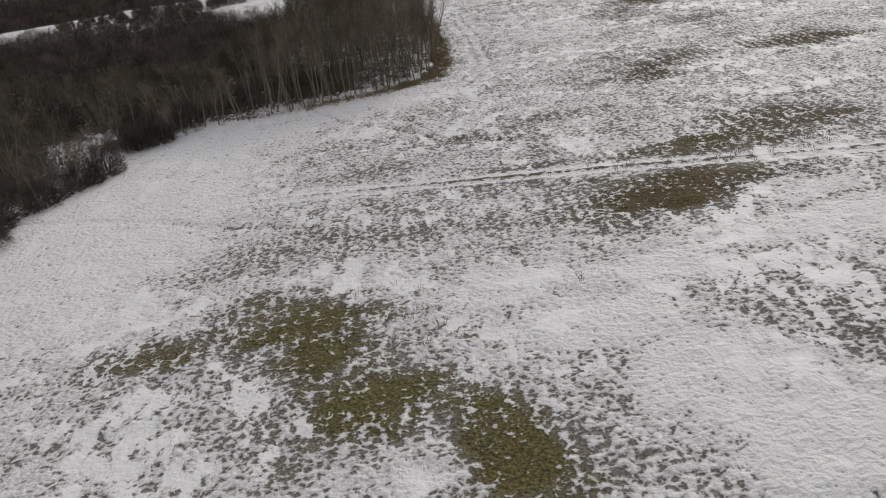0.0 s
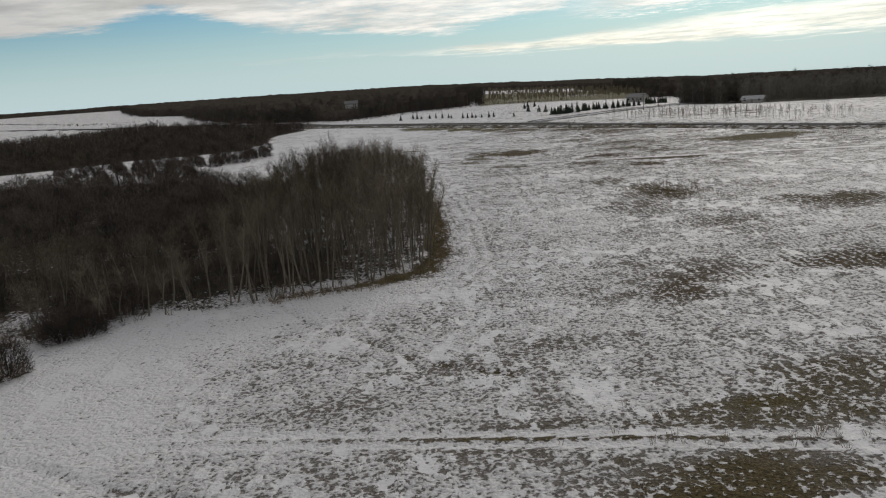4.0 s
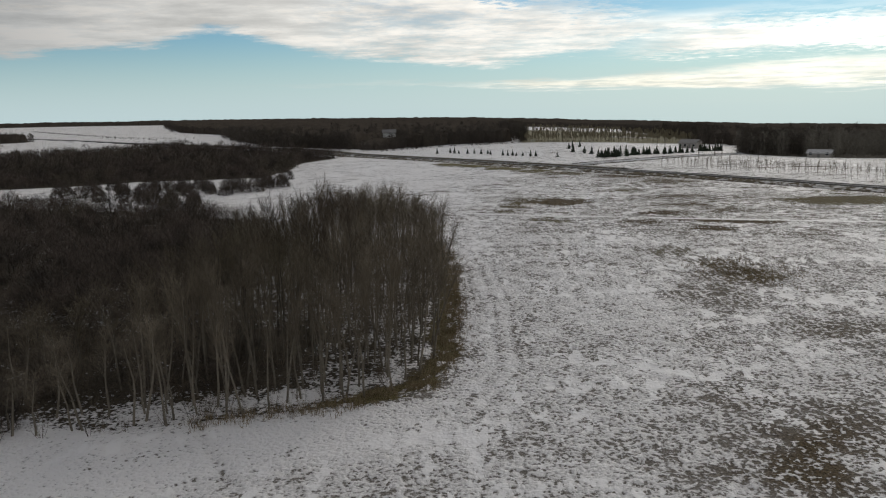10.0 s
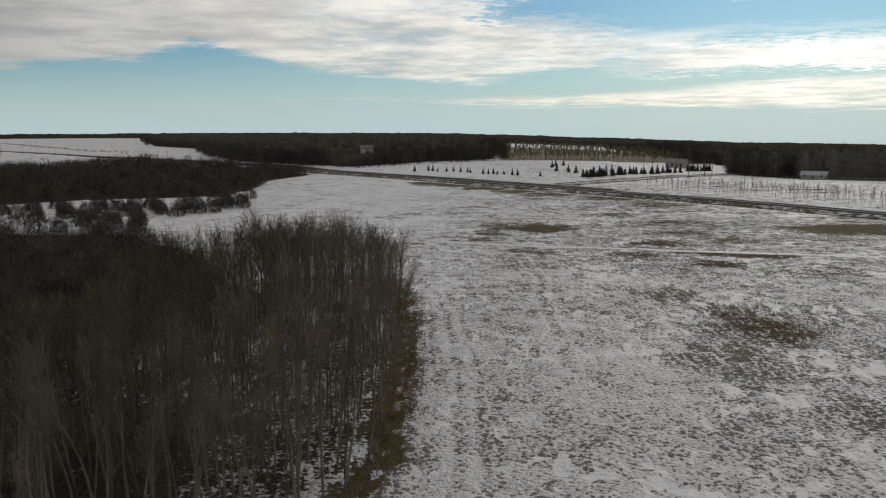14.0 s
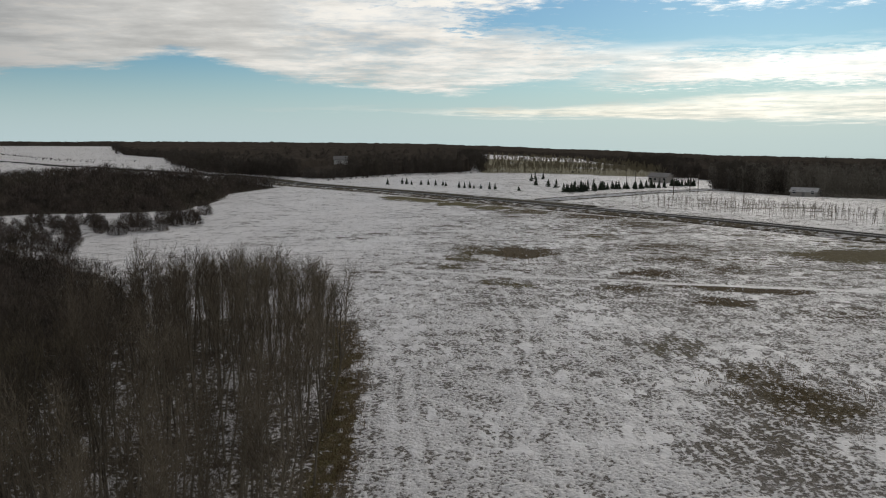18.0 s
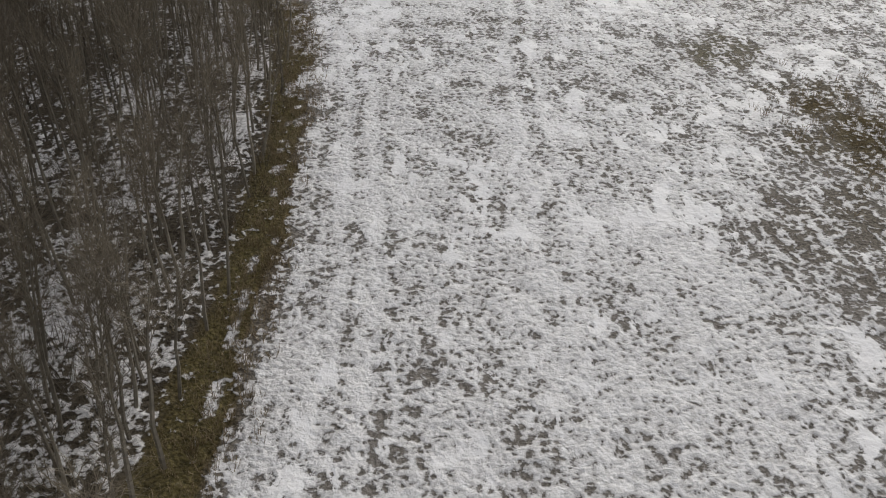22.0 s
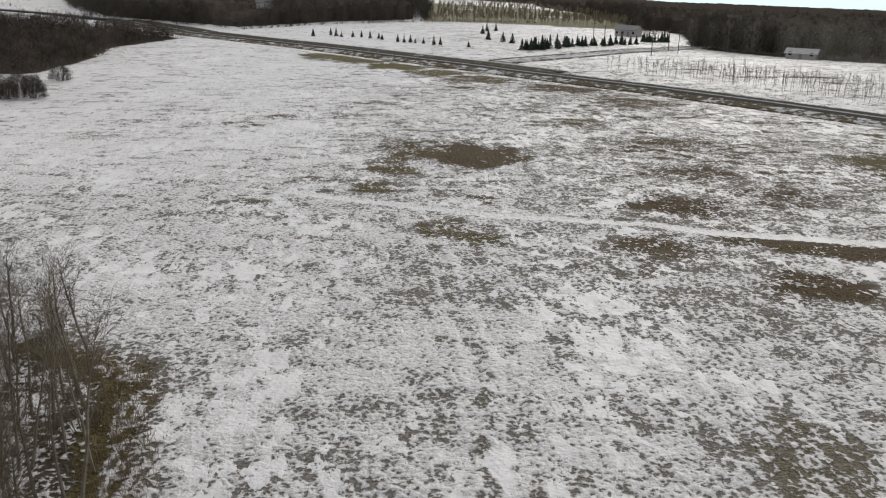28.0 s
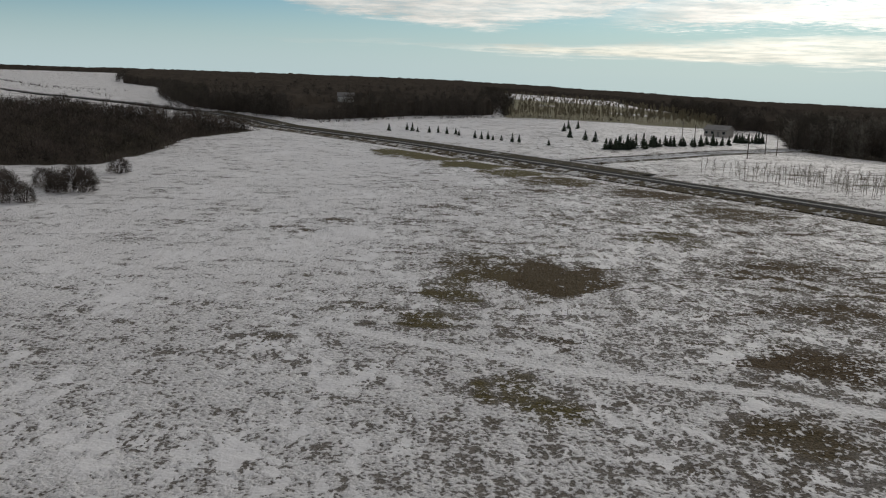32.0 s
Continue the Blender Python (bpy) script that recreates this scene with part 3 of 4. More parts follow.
class Sticks:
    """Gathers tapered round sticks into arrays of triangles."""

    def __init__(self):
        self.v, self.f, self.n = [], [], 0

    def add(self, pts, radii, sides=3):
        pts = [Vector(p) for p in pts]
        rings = []
        for i, (p, r) in enumerate(zip(pts, radii)):
            d = (pts[min(i + 1, len(pts) - 1)] - pts[max(i - 1, 0)]).normalized()
            a = d.orthogonal().normalized()
            b = d.cross(a)
            if r < 1e-4:
                rings.append([self.n])
                self.v.append(tuple(p))
                self.n += 1
            else:
                rings.append(list(range(self.n, self.n + sides)))
                for k in range(sides):
                    t = 2 * math.pi * k / sides
                    self.v.append(tuple(p + (a * math.cos(t) + b * math.sin(t)) * r))
                self.n += sides
        for A, B in zip(rings, rings[1:]):
            for k in range(sides):
                k2 = (k + 1) % sides
                if len(B) == 1:
                    self.f.append((A[k], A[k2], B[0]))
                else:
                    self.f.append((A[k], A[k2], B[k2]))
                    self.f.append((A[k], B[k2], B[k]))

    def twig(self, p, q, r, rng):
        """A hair-thin tapering twig, one triangle."""
        a = (q - p).cross(Vector((rng.gauss(0, 1), rng.gauss(0, 1), rng.gauss(0, 1)))).normalized() * r
        self.v += [tuple(p - a), tuple(p + a), tuple(q)]
        self.f.append((self.n, self.n + 1, self.n + 2))
        self.n += 3

    def arrays(self):
        return np.array(self.v, np.float32), np.array(self.f, np.int32)


def turned(v, rng, amount):
    d = Vector((rng.gauss(0, 1), rng.gauss(0, 1), rng.gauss(0, 1)))
    return (v + d * amount).normalized()


def aspen(seed, h, fine):
    """Trunk and crown of a bare aspen: a slender pole with steep limbs and sprays of twigs."""
    rng = random.Random(seed)
    trunk, crown = Sticks(), Sticks()
    r0 = h * 0.0066 + 0.014
    pts, p, d = [], Vector((0, 0, -0.3)), turned(Vector((0, 0, 1)), rng, 0.05)
    n = 7
    for i in range(n + 1):
        pts.append(p.copy())
        p = p + d * (h + 0.3) / n
        d = turned(d, rng, 0.045)
        d.z = max(d.z, 0.93)
        d.normalize()
    trunk.add(pts, [r0 * (1 - i / n) ** 0.75 + 0.006 for i in range(n + 1)], 5)

    def at(f):
        k = min(int(f * n), n - 1)
        return pts[k].lerp(pts[k + 1], f * n - k)
    for i in range(fine[0]):
        f = 0.48 + 0.50 * ((i + rng.random()) / fine[0]) ** 0.8
        a = rng.random() * 6.283
        lift = rng.uniform(1.5, 3.8)
        d = Vector((math.cos(a), math.sin(a), lift)).normalized()
        length = h * rng.uniform(0.12, 0.24) * (1.25 - 0.5 * f)
        base = at(f)
        mid = base + d * length * 0.5
        d2 = turned(d + Vector((0, 0, 0.35)), rng, 0.12)
        tip = mid + d2 * length * 0.6
        rr = 0.008 + 0.018 * (1 - f)
        crown.add([base, mid, tip], [rr, rr * 0.6, 0], 3)
        for j in range(fine[1]):
            g = rng.uniform(0.25, 1.0)
            q = base.lerp(mid, g * 2) if g < 0.5 else mid.lerp(tip, g * 2 - 1)
            d3 = turned(d2, rng, 0.42)
            d3.z = abs(d3.z)
            l3 = rng.uniform(0.45, 1.05)
            e = q + d3 * l3
            crown.twig(q, e, fine[3], rng)
            for k in range(fine[2]):
                q2 = q.lerp(e, rng.uniform(0.3, 0.9))
                crown.twig(q2, q2 + turned(d3, rng, 0.5) * rng.uniform(0.3, 0.65), fine[3] * 0.8, rng)
    return trunk.arrays(), crown.arrays()


def willow(seed, h, spread, stems, twigs, thick, foot=0.25, hair=None, reach=(0.10, 0.26), wild=0.75):
    """Stems and twigs of a bare bush that fans out from its base."""
    rng = random.Random(seed)
    a_, b_ = Sticks(), Sticks()
    for i in range(stems):
        a = rng.random() * 6.283
        lean = rng.uniform(0.05, 1.0) * spread
        d = Vector((math.cos(a) * lean, math.sin(a) * lean, 1)).normalized()
        length = h * rng.uniform(0.65, 1.0)
        base = Vector((math.cos(a), math.sin(a), 0)) * rng.uniform(0, foot)
        base.z = -0.15
        mid = base + d * length * 0.5
        tip = mid + turned(d + Vector((0, 0, 0.3)), rng, 0.12) * length * 0.5
        a_.add([base, mid, tip], [thick * 1.6, thick, 0], 3)
        for j in range(twigs):
            g = rng.uniform(0.25, 1.0) ** 0.7
            q = base.lerp(mid, g * 2) if g < 0.5 else mid.lerp(tip, g * 2 - 1)
            b_.twig(q, q + turned(d, rng, wild) * rng.uniform(*reach) * h, hair or thick * 0.7, rng)
    return a_.arrays(), b_.arrays()


def bush(seed, wide, tall, stems, twigs, thick, hair):
    """Stems and twigs of a dense bare bush with a rounded outline."""
    rng = random.Random(seed)
    a_, b_ = Sticks(), Sticks()
    leanx, leany = rng.uniform(-.15, .15), rng.uniform(-.15, .15)

    def way():
        a, u = rng.random() * 6.283, rng.uniform(0.05, 1.0)
        c = math.sqrt(1 - u * u)
        return Vector((math.cos(a) * c + leanx, math.sin(a) * c + leany, u))

    def spot(d, r):
        swell = 0.86 + 0.28 * noise.noise(d * 1.7 + Vector((seed % 97, 0, 0)))
        return Vector((d.x * wide * r, d.y * wide * r, d.z * tall * r * 0.94)) * swell
    for i in range(stems):
        d = way()
        base = Vector((d.x, d.y, 0)) * wide * 0.22
        base.z = -0.2
        tip = spot(d, rng.uniform(0.85, 1.05))
        mid = base.lerp(tip, 0.5) + Vector((0, 0, 0.08 * tall))
        a_.add([base, mid, tip], [thick * 1.5, thick, 0], 3)
    for i in range(twigs):
        d = way()
        p = spot(d, rng.uniform(0.45, 1.0) ** 0.5)
        out = turned((d + Vector((0, 0, 0.5))).normalized(), rng, 0.55)
        b_.twig(p, p + out * rng.uniform(0.10, 0.22) * tall, hair, rng)
    return a_.arrays(), b_.arrays()


def scatter(name, kinds, spots, mat, rng, parent=None):
    """One mesh of many copies of the arrays in kinds, at spots (x, y, z, scale, height scale)."""
    vs, fs, base = [], [], 0
    for x, y, z, s, sz in spots:
        v, f = kinds[rng.randrange(len(kinds))]
        a = rng.random() * 6.283
        c, q = math.cos(a) * s, math.sin(a) * s
        w = np.empty_like(v)
        w[:, 0], w[:, 1], w[:, 2] = v[:, 0] * c - v[:, 1] * q + x, v[:, 0] * q + v[:, 1] * c + y, v[:, 2] * sz + z
        vs.append(w)
        fs.append(f + base)
        base += len(v)
    return tagged(mesh_object(name, np.concatenate(vs), np.concatenate(fs), mat, parent), kind="stuff")


def merged(arrays):
    vs, fs, n = [], [], 0
    for v, f in arrays:
        vs.append(v)
        fs.append(f + n)
        n += len(v)
    return np.concatenate(vs), np.concatenate(fs)


def spots_in(poly, gap, rng, keep=None, size=(0.8, 1.2)):
    """Shaken grid places inside an outline: x, y, z, scale, height scale. keep: a test on arrays."""
    g = np.random.default_rng(rng.randrange(10 ** 6))
    xs, ys = [p[0] for p in poly], [p[1] for p in poly]
    X, Y = [q.ravel() for q in np.meshgrid(np.arange(min(xs), max(xs), gap), np.arange(min(ys), max(ys), gap))]
    X, Y = X + g.uniform(-.48, .48, len(X)) * gap, Y + g.uniform(-.48, .48, len(Y)) * gap
    ok = inside(poly, X, Y)
    if keep is not None:
        ok &= keep(X, Y)
    X, Y = X[ok], Y[ok]
    S = g.uniform(*size, len(X))
    return [tuple(map(float, q)) for q in zip(X, Y, ground_z(X, Y), S, S * g.uniform(0.9, 1.12, len(X)))]


# ---- ground ----
def axis(fine_lo, fine_hi, gap, mid_lo, mid_hi, mid_gap, lo, hi, grow=1.10):
    """Grid lines: fine in the middle, even beside it, then wider and wider."""
    def out(start, mid_end, end, sign):
        v, g, got = start, gap, []
        while v * sign < end * sign:
            g = min(g * grow, mid_gap) if v * sign < mid_end * sign else g * grow
            v += g * sign
            got.append(min(v * sign, end * sign) * sign)
        return got
    mid = list(np.arange(fine_lo, fine_hi + gap / 2, gap))
    return np.array(out(mid[0], mid_lo, lo, -1)[::-1] + mid + out(mid[-1], mid_hi, hi, 1))


def build_ground():
    xs, ys = axis(-30, 44, 0.34, -75, 125, 1.7, -4600, 4600), axis(22, 200, 0.34, 0, 440, 1.7, -2500, 4800)
    X, Y = np.meshgrid(xs, ys)
    Z = ground_z(X, Y)
    near = step(330, 200, Y) * step(-60, -30, X) * step(90, 50, X)
    lumps = fractal(X / 1.1, Y / 1.1, 11, 3) - 0.5
    tuft = fractal(X / 0.45, Y / 0.45, 17, 2) - 0.5
    ingrove = inside(GROVE, X, Y)
    south, east = away(GROVE_SOUTH, X, Y), away(GROVE_EAST, X, Y) * np.where(ingrove, -1, 1)
    smooth_snow = step(17, 6, south + 9 * (fractal(X / 9, Y / 9, 71, 2) - 0.5)) * step(6, -6, X)
    Z = Z + near * (0.26 * lumps + 0.17 * tuft) * (1 - 0.75 * smooth_snow) * (1 - 0.8 * step(2.0, 1.3, np.minimum(away(TRACK_A, X, Y), away(TRACK_B, X, Y))))
    wood = np.maximum.reduce([inside(p, X, Y).astype(float) for p in (GROVE, THICKET, LEFT_WOOD, RIGHT_WOOD)])
    bare = 0.25 + 0.04 * step(-10, 10, X) + 0.24 * (fractal(X / 21, Y / 13, 5, 3) - 0.5) + 0.16 * (fractal(X / 3.4, Y / 3.4, 6, 2) - 0.5)
    bare = bare + 0.10 * step(40, 48, Y) * step(82, 66, Y) * step(-16, -4, X) - 0.30 * smooth_snow - 0.17 * step(22, -4, X) * step(185, 225, Y) + 0.08 * step(6, 16, X) * step(150, 170, Y) * step(240, 205, Y)
    bare = bare - 0.28 * step(-13, -18, X) * step(36, 42, Y) * step(80, 60, Y)
    bare = bare + 0.05 * inside([(52, 322), (62, 313), (80, 295), (92, 283), (108, 262), (122, 285), (106, 318), (92, 338), (74, 340)], X, Y)
    bare = bare + 0.12 * step(25, 60, X) * step(150, 215, Y) + 0.06 * step(20, 32, X) * step(60, 90, Y)
    olive = np.clip(0.25 + 1.2 * (fractal(X / 30, Y / 30, 8, 2) - 0.5), 0, 1)
    for x, y, a, b, s, o in PATCHES:
        q = np.hypot((X - x) / a, (Y - y) / b) + 1.1 * (fractal(X / (a * 0.45), Y / (b * 0.45), 21, 4) - 0.5)
        w = step(1.3, 0.45, q)
        bare, olive = bare + s * w, olive + (o - olive) * np.minimum(1, w * 3)
    bare = np.where(bare > 0.40, 0.40 + (bare - 0.40) * (0.62 + 0.16 * step(70, 180, Y)), bare)
    beyond = step(4, 12, X - np.interp(-Y, [-p[1] for p in ROAD], [p[0] for p in ROAD])) * step(215, 240, Y)
    bare = bare - 0.22 * beyond
    # trodden snow of the vehicle tracks, with grass left standing between the wheels
    for line, gauge, wide, depth in ((TRACK_A, 0.70, 0.30, 1.0), (TRACK_B, 0.0, 0.75, 0.75)):
        d = away(line, X, Y)
        rut = step(wide + 0.20, wide * 0.6, np.abs(d - gauge)) * depth * (step(-17, -13, X) if gauge else step(2, 12, X))
        bare = bare + 0.22 * step(0.45, 0.2, d) * step(-16, 2, X) * (gauge > 0)
        bare = bare * (1 - rut) - 0.55 * rut
        Z = Z - 0.08 * rut * near
    d = away(EDGE_PATH, X, Y)
    for off in (1.0, 2.6):
        bare = bare - 0.16 * step(0.5, 0.2, np.abs(d - off)) * (X > 5) + 0.14 * step(0.35, 0.1, np.abs(d - off - 0.6)) * (X > 5)
    d = away(TRACK_C, X, Y)
    bare = bare - 0.20 * step(0.45, 0.15, np.abs(d - 0.9)) + 0.06 * step(0.5, 0.2, d)
    for line in (FOOT_A, FOOT_B, TRACK_B[:4]):
        d = away(line, X, Y)
        bare = bare + 0.26 * step(0.45, 0.15, d) * (fractal(X / 1.3, Y / 1.3, 55, 2) > 0.45)
        Z = Z - 0.12 * step(0.5, 0.15, d)
    # brown grass margin along the east side of the grove
    strip = east + 1.9 * (fractal(X / 1.6, Y / 2.6, 23, 3) - 0.5)
    rim = step(1.7, 0.8, strip) * step(-1.4, -0.3, strip) * step(90, 94, Y)
    litter = wood * (1 - rim)
    bare = np.where(ingrove, 0.52 + 0.75 * (fractal(X / 3.2, Y / 3.2, 31, 3) - 0.5), np.where(wood > 0, 0.95 + 0.7 * (fractal(X / 4, Y / 4, 31, 3) - 0.5), bare))
    deep = ingrove * step(3, 9, away(GROVE_RIM, X, Y)) * step(-3, -11, X)
    bare = bare + (0.12 + 0.38 * step(116, 110, Y)) * deep - 0.24 * ingrove * step(5, 2.5, south) * step(-32, -27, X)
    bare = bare + (1.0 - bare) * rim + 0.30 * step(3.6, 1.6, strip) * step(0, 1.5, strip) * (1 - rim) * step(90, 94, Y)
    line = east + 0.5 * (fractal(X / 4, Y / 4, 24, 2) - 0.5)
    for off in (0.5, 1.2):
        bare = bare - 0.75 * rim * step(0.35, 0.12, np.abs(line - off)) * step(0.46, 0.58, fractal(X / 1.1, Y / 1.1, 25, 2))
    olive = olive * (1 - rim) + 0.7 * rim
    for x, y, a, b in ((-37, 88.5, 5, 5.5), (-34, 81, 4, 3.5), (-41, 61, 6, 6), (-22, 87, 4, 2.2), (-7, 94.5, 2.2, 1.6)):
        bare = bare - 0.55 * step(1.2, 0.6, np.hypot((X - x) / a, (Y - y) / b) + 0.5 * (fractal(X / 2, Y / 2, 33, 2) - 0.5))
    bare = np.where((wood > 0) & (Y > 240), 1.4, bare)
    far = step(420, 560, np.hypot(X, Y))
    bare = np.clip(bare * (1 - far) + (0.12 + 1.3 * wood) * far, -0.6, 1.6)
    meadow = inside([(42, 520), (60, 880), (215, 880), (150, 515)], X, Y) * step(0.20, 0.32, fractal(X / 60, Y / 90, 61, 2))
    bare, olive = np.maximum(bare, 1.0 * meadow), np.maximum(olive, 0.9 * meadow)
    ny, nx = X.shape
    idx = np.arange(nx * ny).reshape(ny, nx)
    quads = np.stack((idx[:-1, :-1], idx[:-1, 1:], idx[1:, 1:], idx[1:, :-1]), -1).reshape(-1, 4)
    ob = mesh_object("ground", np.stack((X, Y, Z), -1).reshape(-1, 3), quads, M_GROUND, smooth=True)
    col = ob.data.color_attributes.new("cover", "FLOAT_COLOR", "POINT")
    col.data.foreach_set("color", np.stack((bare, litter, olive, np.ones_like(bare)), -1).astype(np.float32).ravel())
    return tagged(ob, "field of patchy wet snow over olive and brown grass", "ground", kind="structure")


build_ground()


def ribbon(name, line, lo, hi, mat, z_lo, z_hi, label, category, gap=4.0):
    """A strip along a line, from lo to hi metres to its right, laid on the ground."""
    pts = []
    for a, b in zip(line, line[1:]):
        a, b = Vector(a), Vector(b)
        n = max(1, int((b - a).length / gap))
        pts += [a.lerp(b, i / n) for i in range(n)]
    pts.append(Vector(line[-1]))
    rows = []
    for i, p in enumerate(pts):
        d = (pts[min(i + 1, len(pts) - 1)] - pts[max(i - 1, 0)]).normalized()
        side = Vector((d.y, -d.x))
        rows.append([p + side * (lo + (hi - lo) * k / 4) for k in range(5)])
    xy = np.array([[tuple(q) for q in r] for r in rows])
    base = ground_z(np.array([p.x for p in pts]), np.array([p.y for p in pts]), False)
    z = np.repeat(base[:, None], 5, 1) + np.linspace(z_lo, z_hi, 5)[None, :] - 0.03 * np.abs(np.linspace(-1, 1, 5))[None, :]
    top = np.concatenate((xy, z[..., None]), -1)
    n = len(pts)
    low = top.copy()
    low[..., 2] -= 1.5
    verts = np.concatenate((top.reshape(-1, 3), low.reshape(-1, 3)))
    idx = np.arange(n * 5).reshape(n, 5)
    q = np.stack((idx[:-1, :-1], idx[1:, :-1], idx[1:, 1:], idx[:-1, 1:]), -1).reshape(-1, 4)
    sides = []
    for k in (0, 4):
        sides.append(np.stack((idx[:-1, k], idx[1:, k], idx[1:, k] + n * 5, idx[:-1, k] + n * 5), -1))
    ob = mesh_object(name, verts, np.concatenate([q] + sides), mat, smooth=False)
    return tagged(ob, label, category, kind="structure")


NEAR_ROAD = ROAD[7:]
ribbon("road", ROAD, -3.0, 3.0, M_ASPHALT, 0.10, 0.10, "wet dark asphalt country road with slush", "road")
ribbon("road_centre_slush", ROAD, -0.6, 0.6, M_LINE, 0.125, 0.125, "pale slush along the middle of the road", "slush")
ribbon("verge_near", NEAR_ROAD, 3.0, 6.4, M_BANK, 0.06, -0.4, "snowy road bank with brown grass showing", "verge")
ribbon("verge_far_1", ROAD[7:14], -11.0, -3.0, M_VERGE, -0.25, 0.06, "brown grass ditch with traces of snow", "verge")
ribbon("verge_far_2", ROAD[13:], -5.6, -3.0, M_BANK, -0.15, 0.06, "snowy ditch edge with brown grass showing", "verge")
ribbon("side_road", SIDE_ROAD[1:], -3.4, 3.4, M_GRAVEL, 0.08, 0.08, "snow covered gravel side road", "road")
ribbon("side_road_rut", SIDE_ROAD[1:], -0.4, 0.4, M_LINE, 0.10, 0.10, "grey slush along the middle of the side road", "slush")
ribbon("side_road_verge_1", SIDE_ROAD[1:], -5.0, -3.4, M_BANK, 0.15, 0.16, "brown grass edge of the snowy side road", "verge")
ribbon("side_road_verge_2", SIDE_ROAD[1:], 3.4, 5.2, M_BANK, 0.16, 0.15, "brown grass edge of the snowy side road", "verge")



# ---- near grove ----
def grove():
    rng = random.Random(5)
    detail = (30, 9, 1, 0.0080)
    kinds = [aspen(100 + k, 8.0 + 0.22 * k, detail) for k in range(9)]
    spots = []
    for x, y, z, s, sz in spots_in(GROVE, 1.65, rng, None, (0.92, 1.10)):
        inner = float(away(GROVE_RIM, x, y))
        tall = (0.56 + 0.40 * float(step(-24, -13, x))) * (0.74 + 0.28 * float(step(0.5, 9, inner))) * (1 - 0.20 * float(step(132, 150, y)) * float(step(-2, -9, x)))
        tall *= 0.93 + 0.16 * float(fractal(x / 7, y / 7, 83, 2))
        sparse = 0.40 if y < 104 else 0.0
        if y > 114 and rng.random() < (0.30 if y < 143 else 0.10):
            continue
        if (x > (-18 if y < 128 else -15) or rng.random() < sparse) and math.hypot((x + 37) / 4.5, (y - 88) / 6) > 1 and math.hypot((x + 41) / 6, (y - 61) / 6) > 1 and math.hypot((x + 33) / 3, (y - 80) / 3) > 1:
            spots.append((x, y, z, s * (1.12 if tall < 0.85 else 1), sz * tall))
    edge = GROVE[1:19]
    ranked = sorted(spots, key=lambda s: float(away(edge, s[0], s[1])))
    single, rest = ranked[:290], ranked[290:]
    protos = []
    for k, (tr, cr) in enumerate(kinds):
        root = new("aspen_tree")
        tagged(root, "leafless aspen with pale slender trunk and grey twigs", "tree", "aspens of the grove")
        mesh_object("trunk", *tr, M_BARK, root)
        mesh_object("crown", *cr, M_TWIG, root)
        protos.append(root)
    used = set()
    for x, y, z, s, sz in single:
        k = rng.randrange(len(protos))
        # the outermost trunks lean out to the light
        wild = 2.5 if x > -8 else 5.5
        m = pose(x, y, z, rng.gauss(2.0 if y < 100 else 0.0, wild), rng.gauss(2.5 if x > -4 else 0.0, wild), 0) @ pose(0, 0, 0, 0, 0, rng.uniform(0, 360)) @ Matrix.Diagonal((s, s, sz, 1))
        if k not in used:
            used.add(k)
            protos[k].matrix_basis = m
        else:
            ob = copy_thing(protos[k], Matrix.Identity(4))
            ob.matrix_basis = m
    coarse = [aspen(300 + k, 9.0, (24, 9, 1, 0.0115)) for k in range(6)]
    # inner trees take the darker materials, which carry the grove's inner shade
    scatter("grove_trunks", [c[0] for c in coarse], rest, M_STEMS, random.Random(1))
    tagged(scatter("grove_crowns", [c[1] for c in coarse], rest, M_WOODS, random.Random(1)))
    for n in ("grove_trunks", "grove_crowns"):
        tagged(bpy.data.objects[n], "dense inner stand of leafless grey aspens", "woods")
    brush = [merged(willow(400 + k, 1.9, 0.8, 9, 16, 0.011, hair=0.007)) for k in range(6)]
    low = spots_in(GROVE, 1.7, rng, lambda x, y: lattice(x / 3, y / 3, 77) < 0.6, (0.5, 1.25))
    tagged(scatter("undergrowth", brush, low, M_WOODS, random.Random(2)), "thin bare undergrowth between the aspen trunks", "undergrowth")


grove()


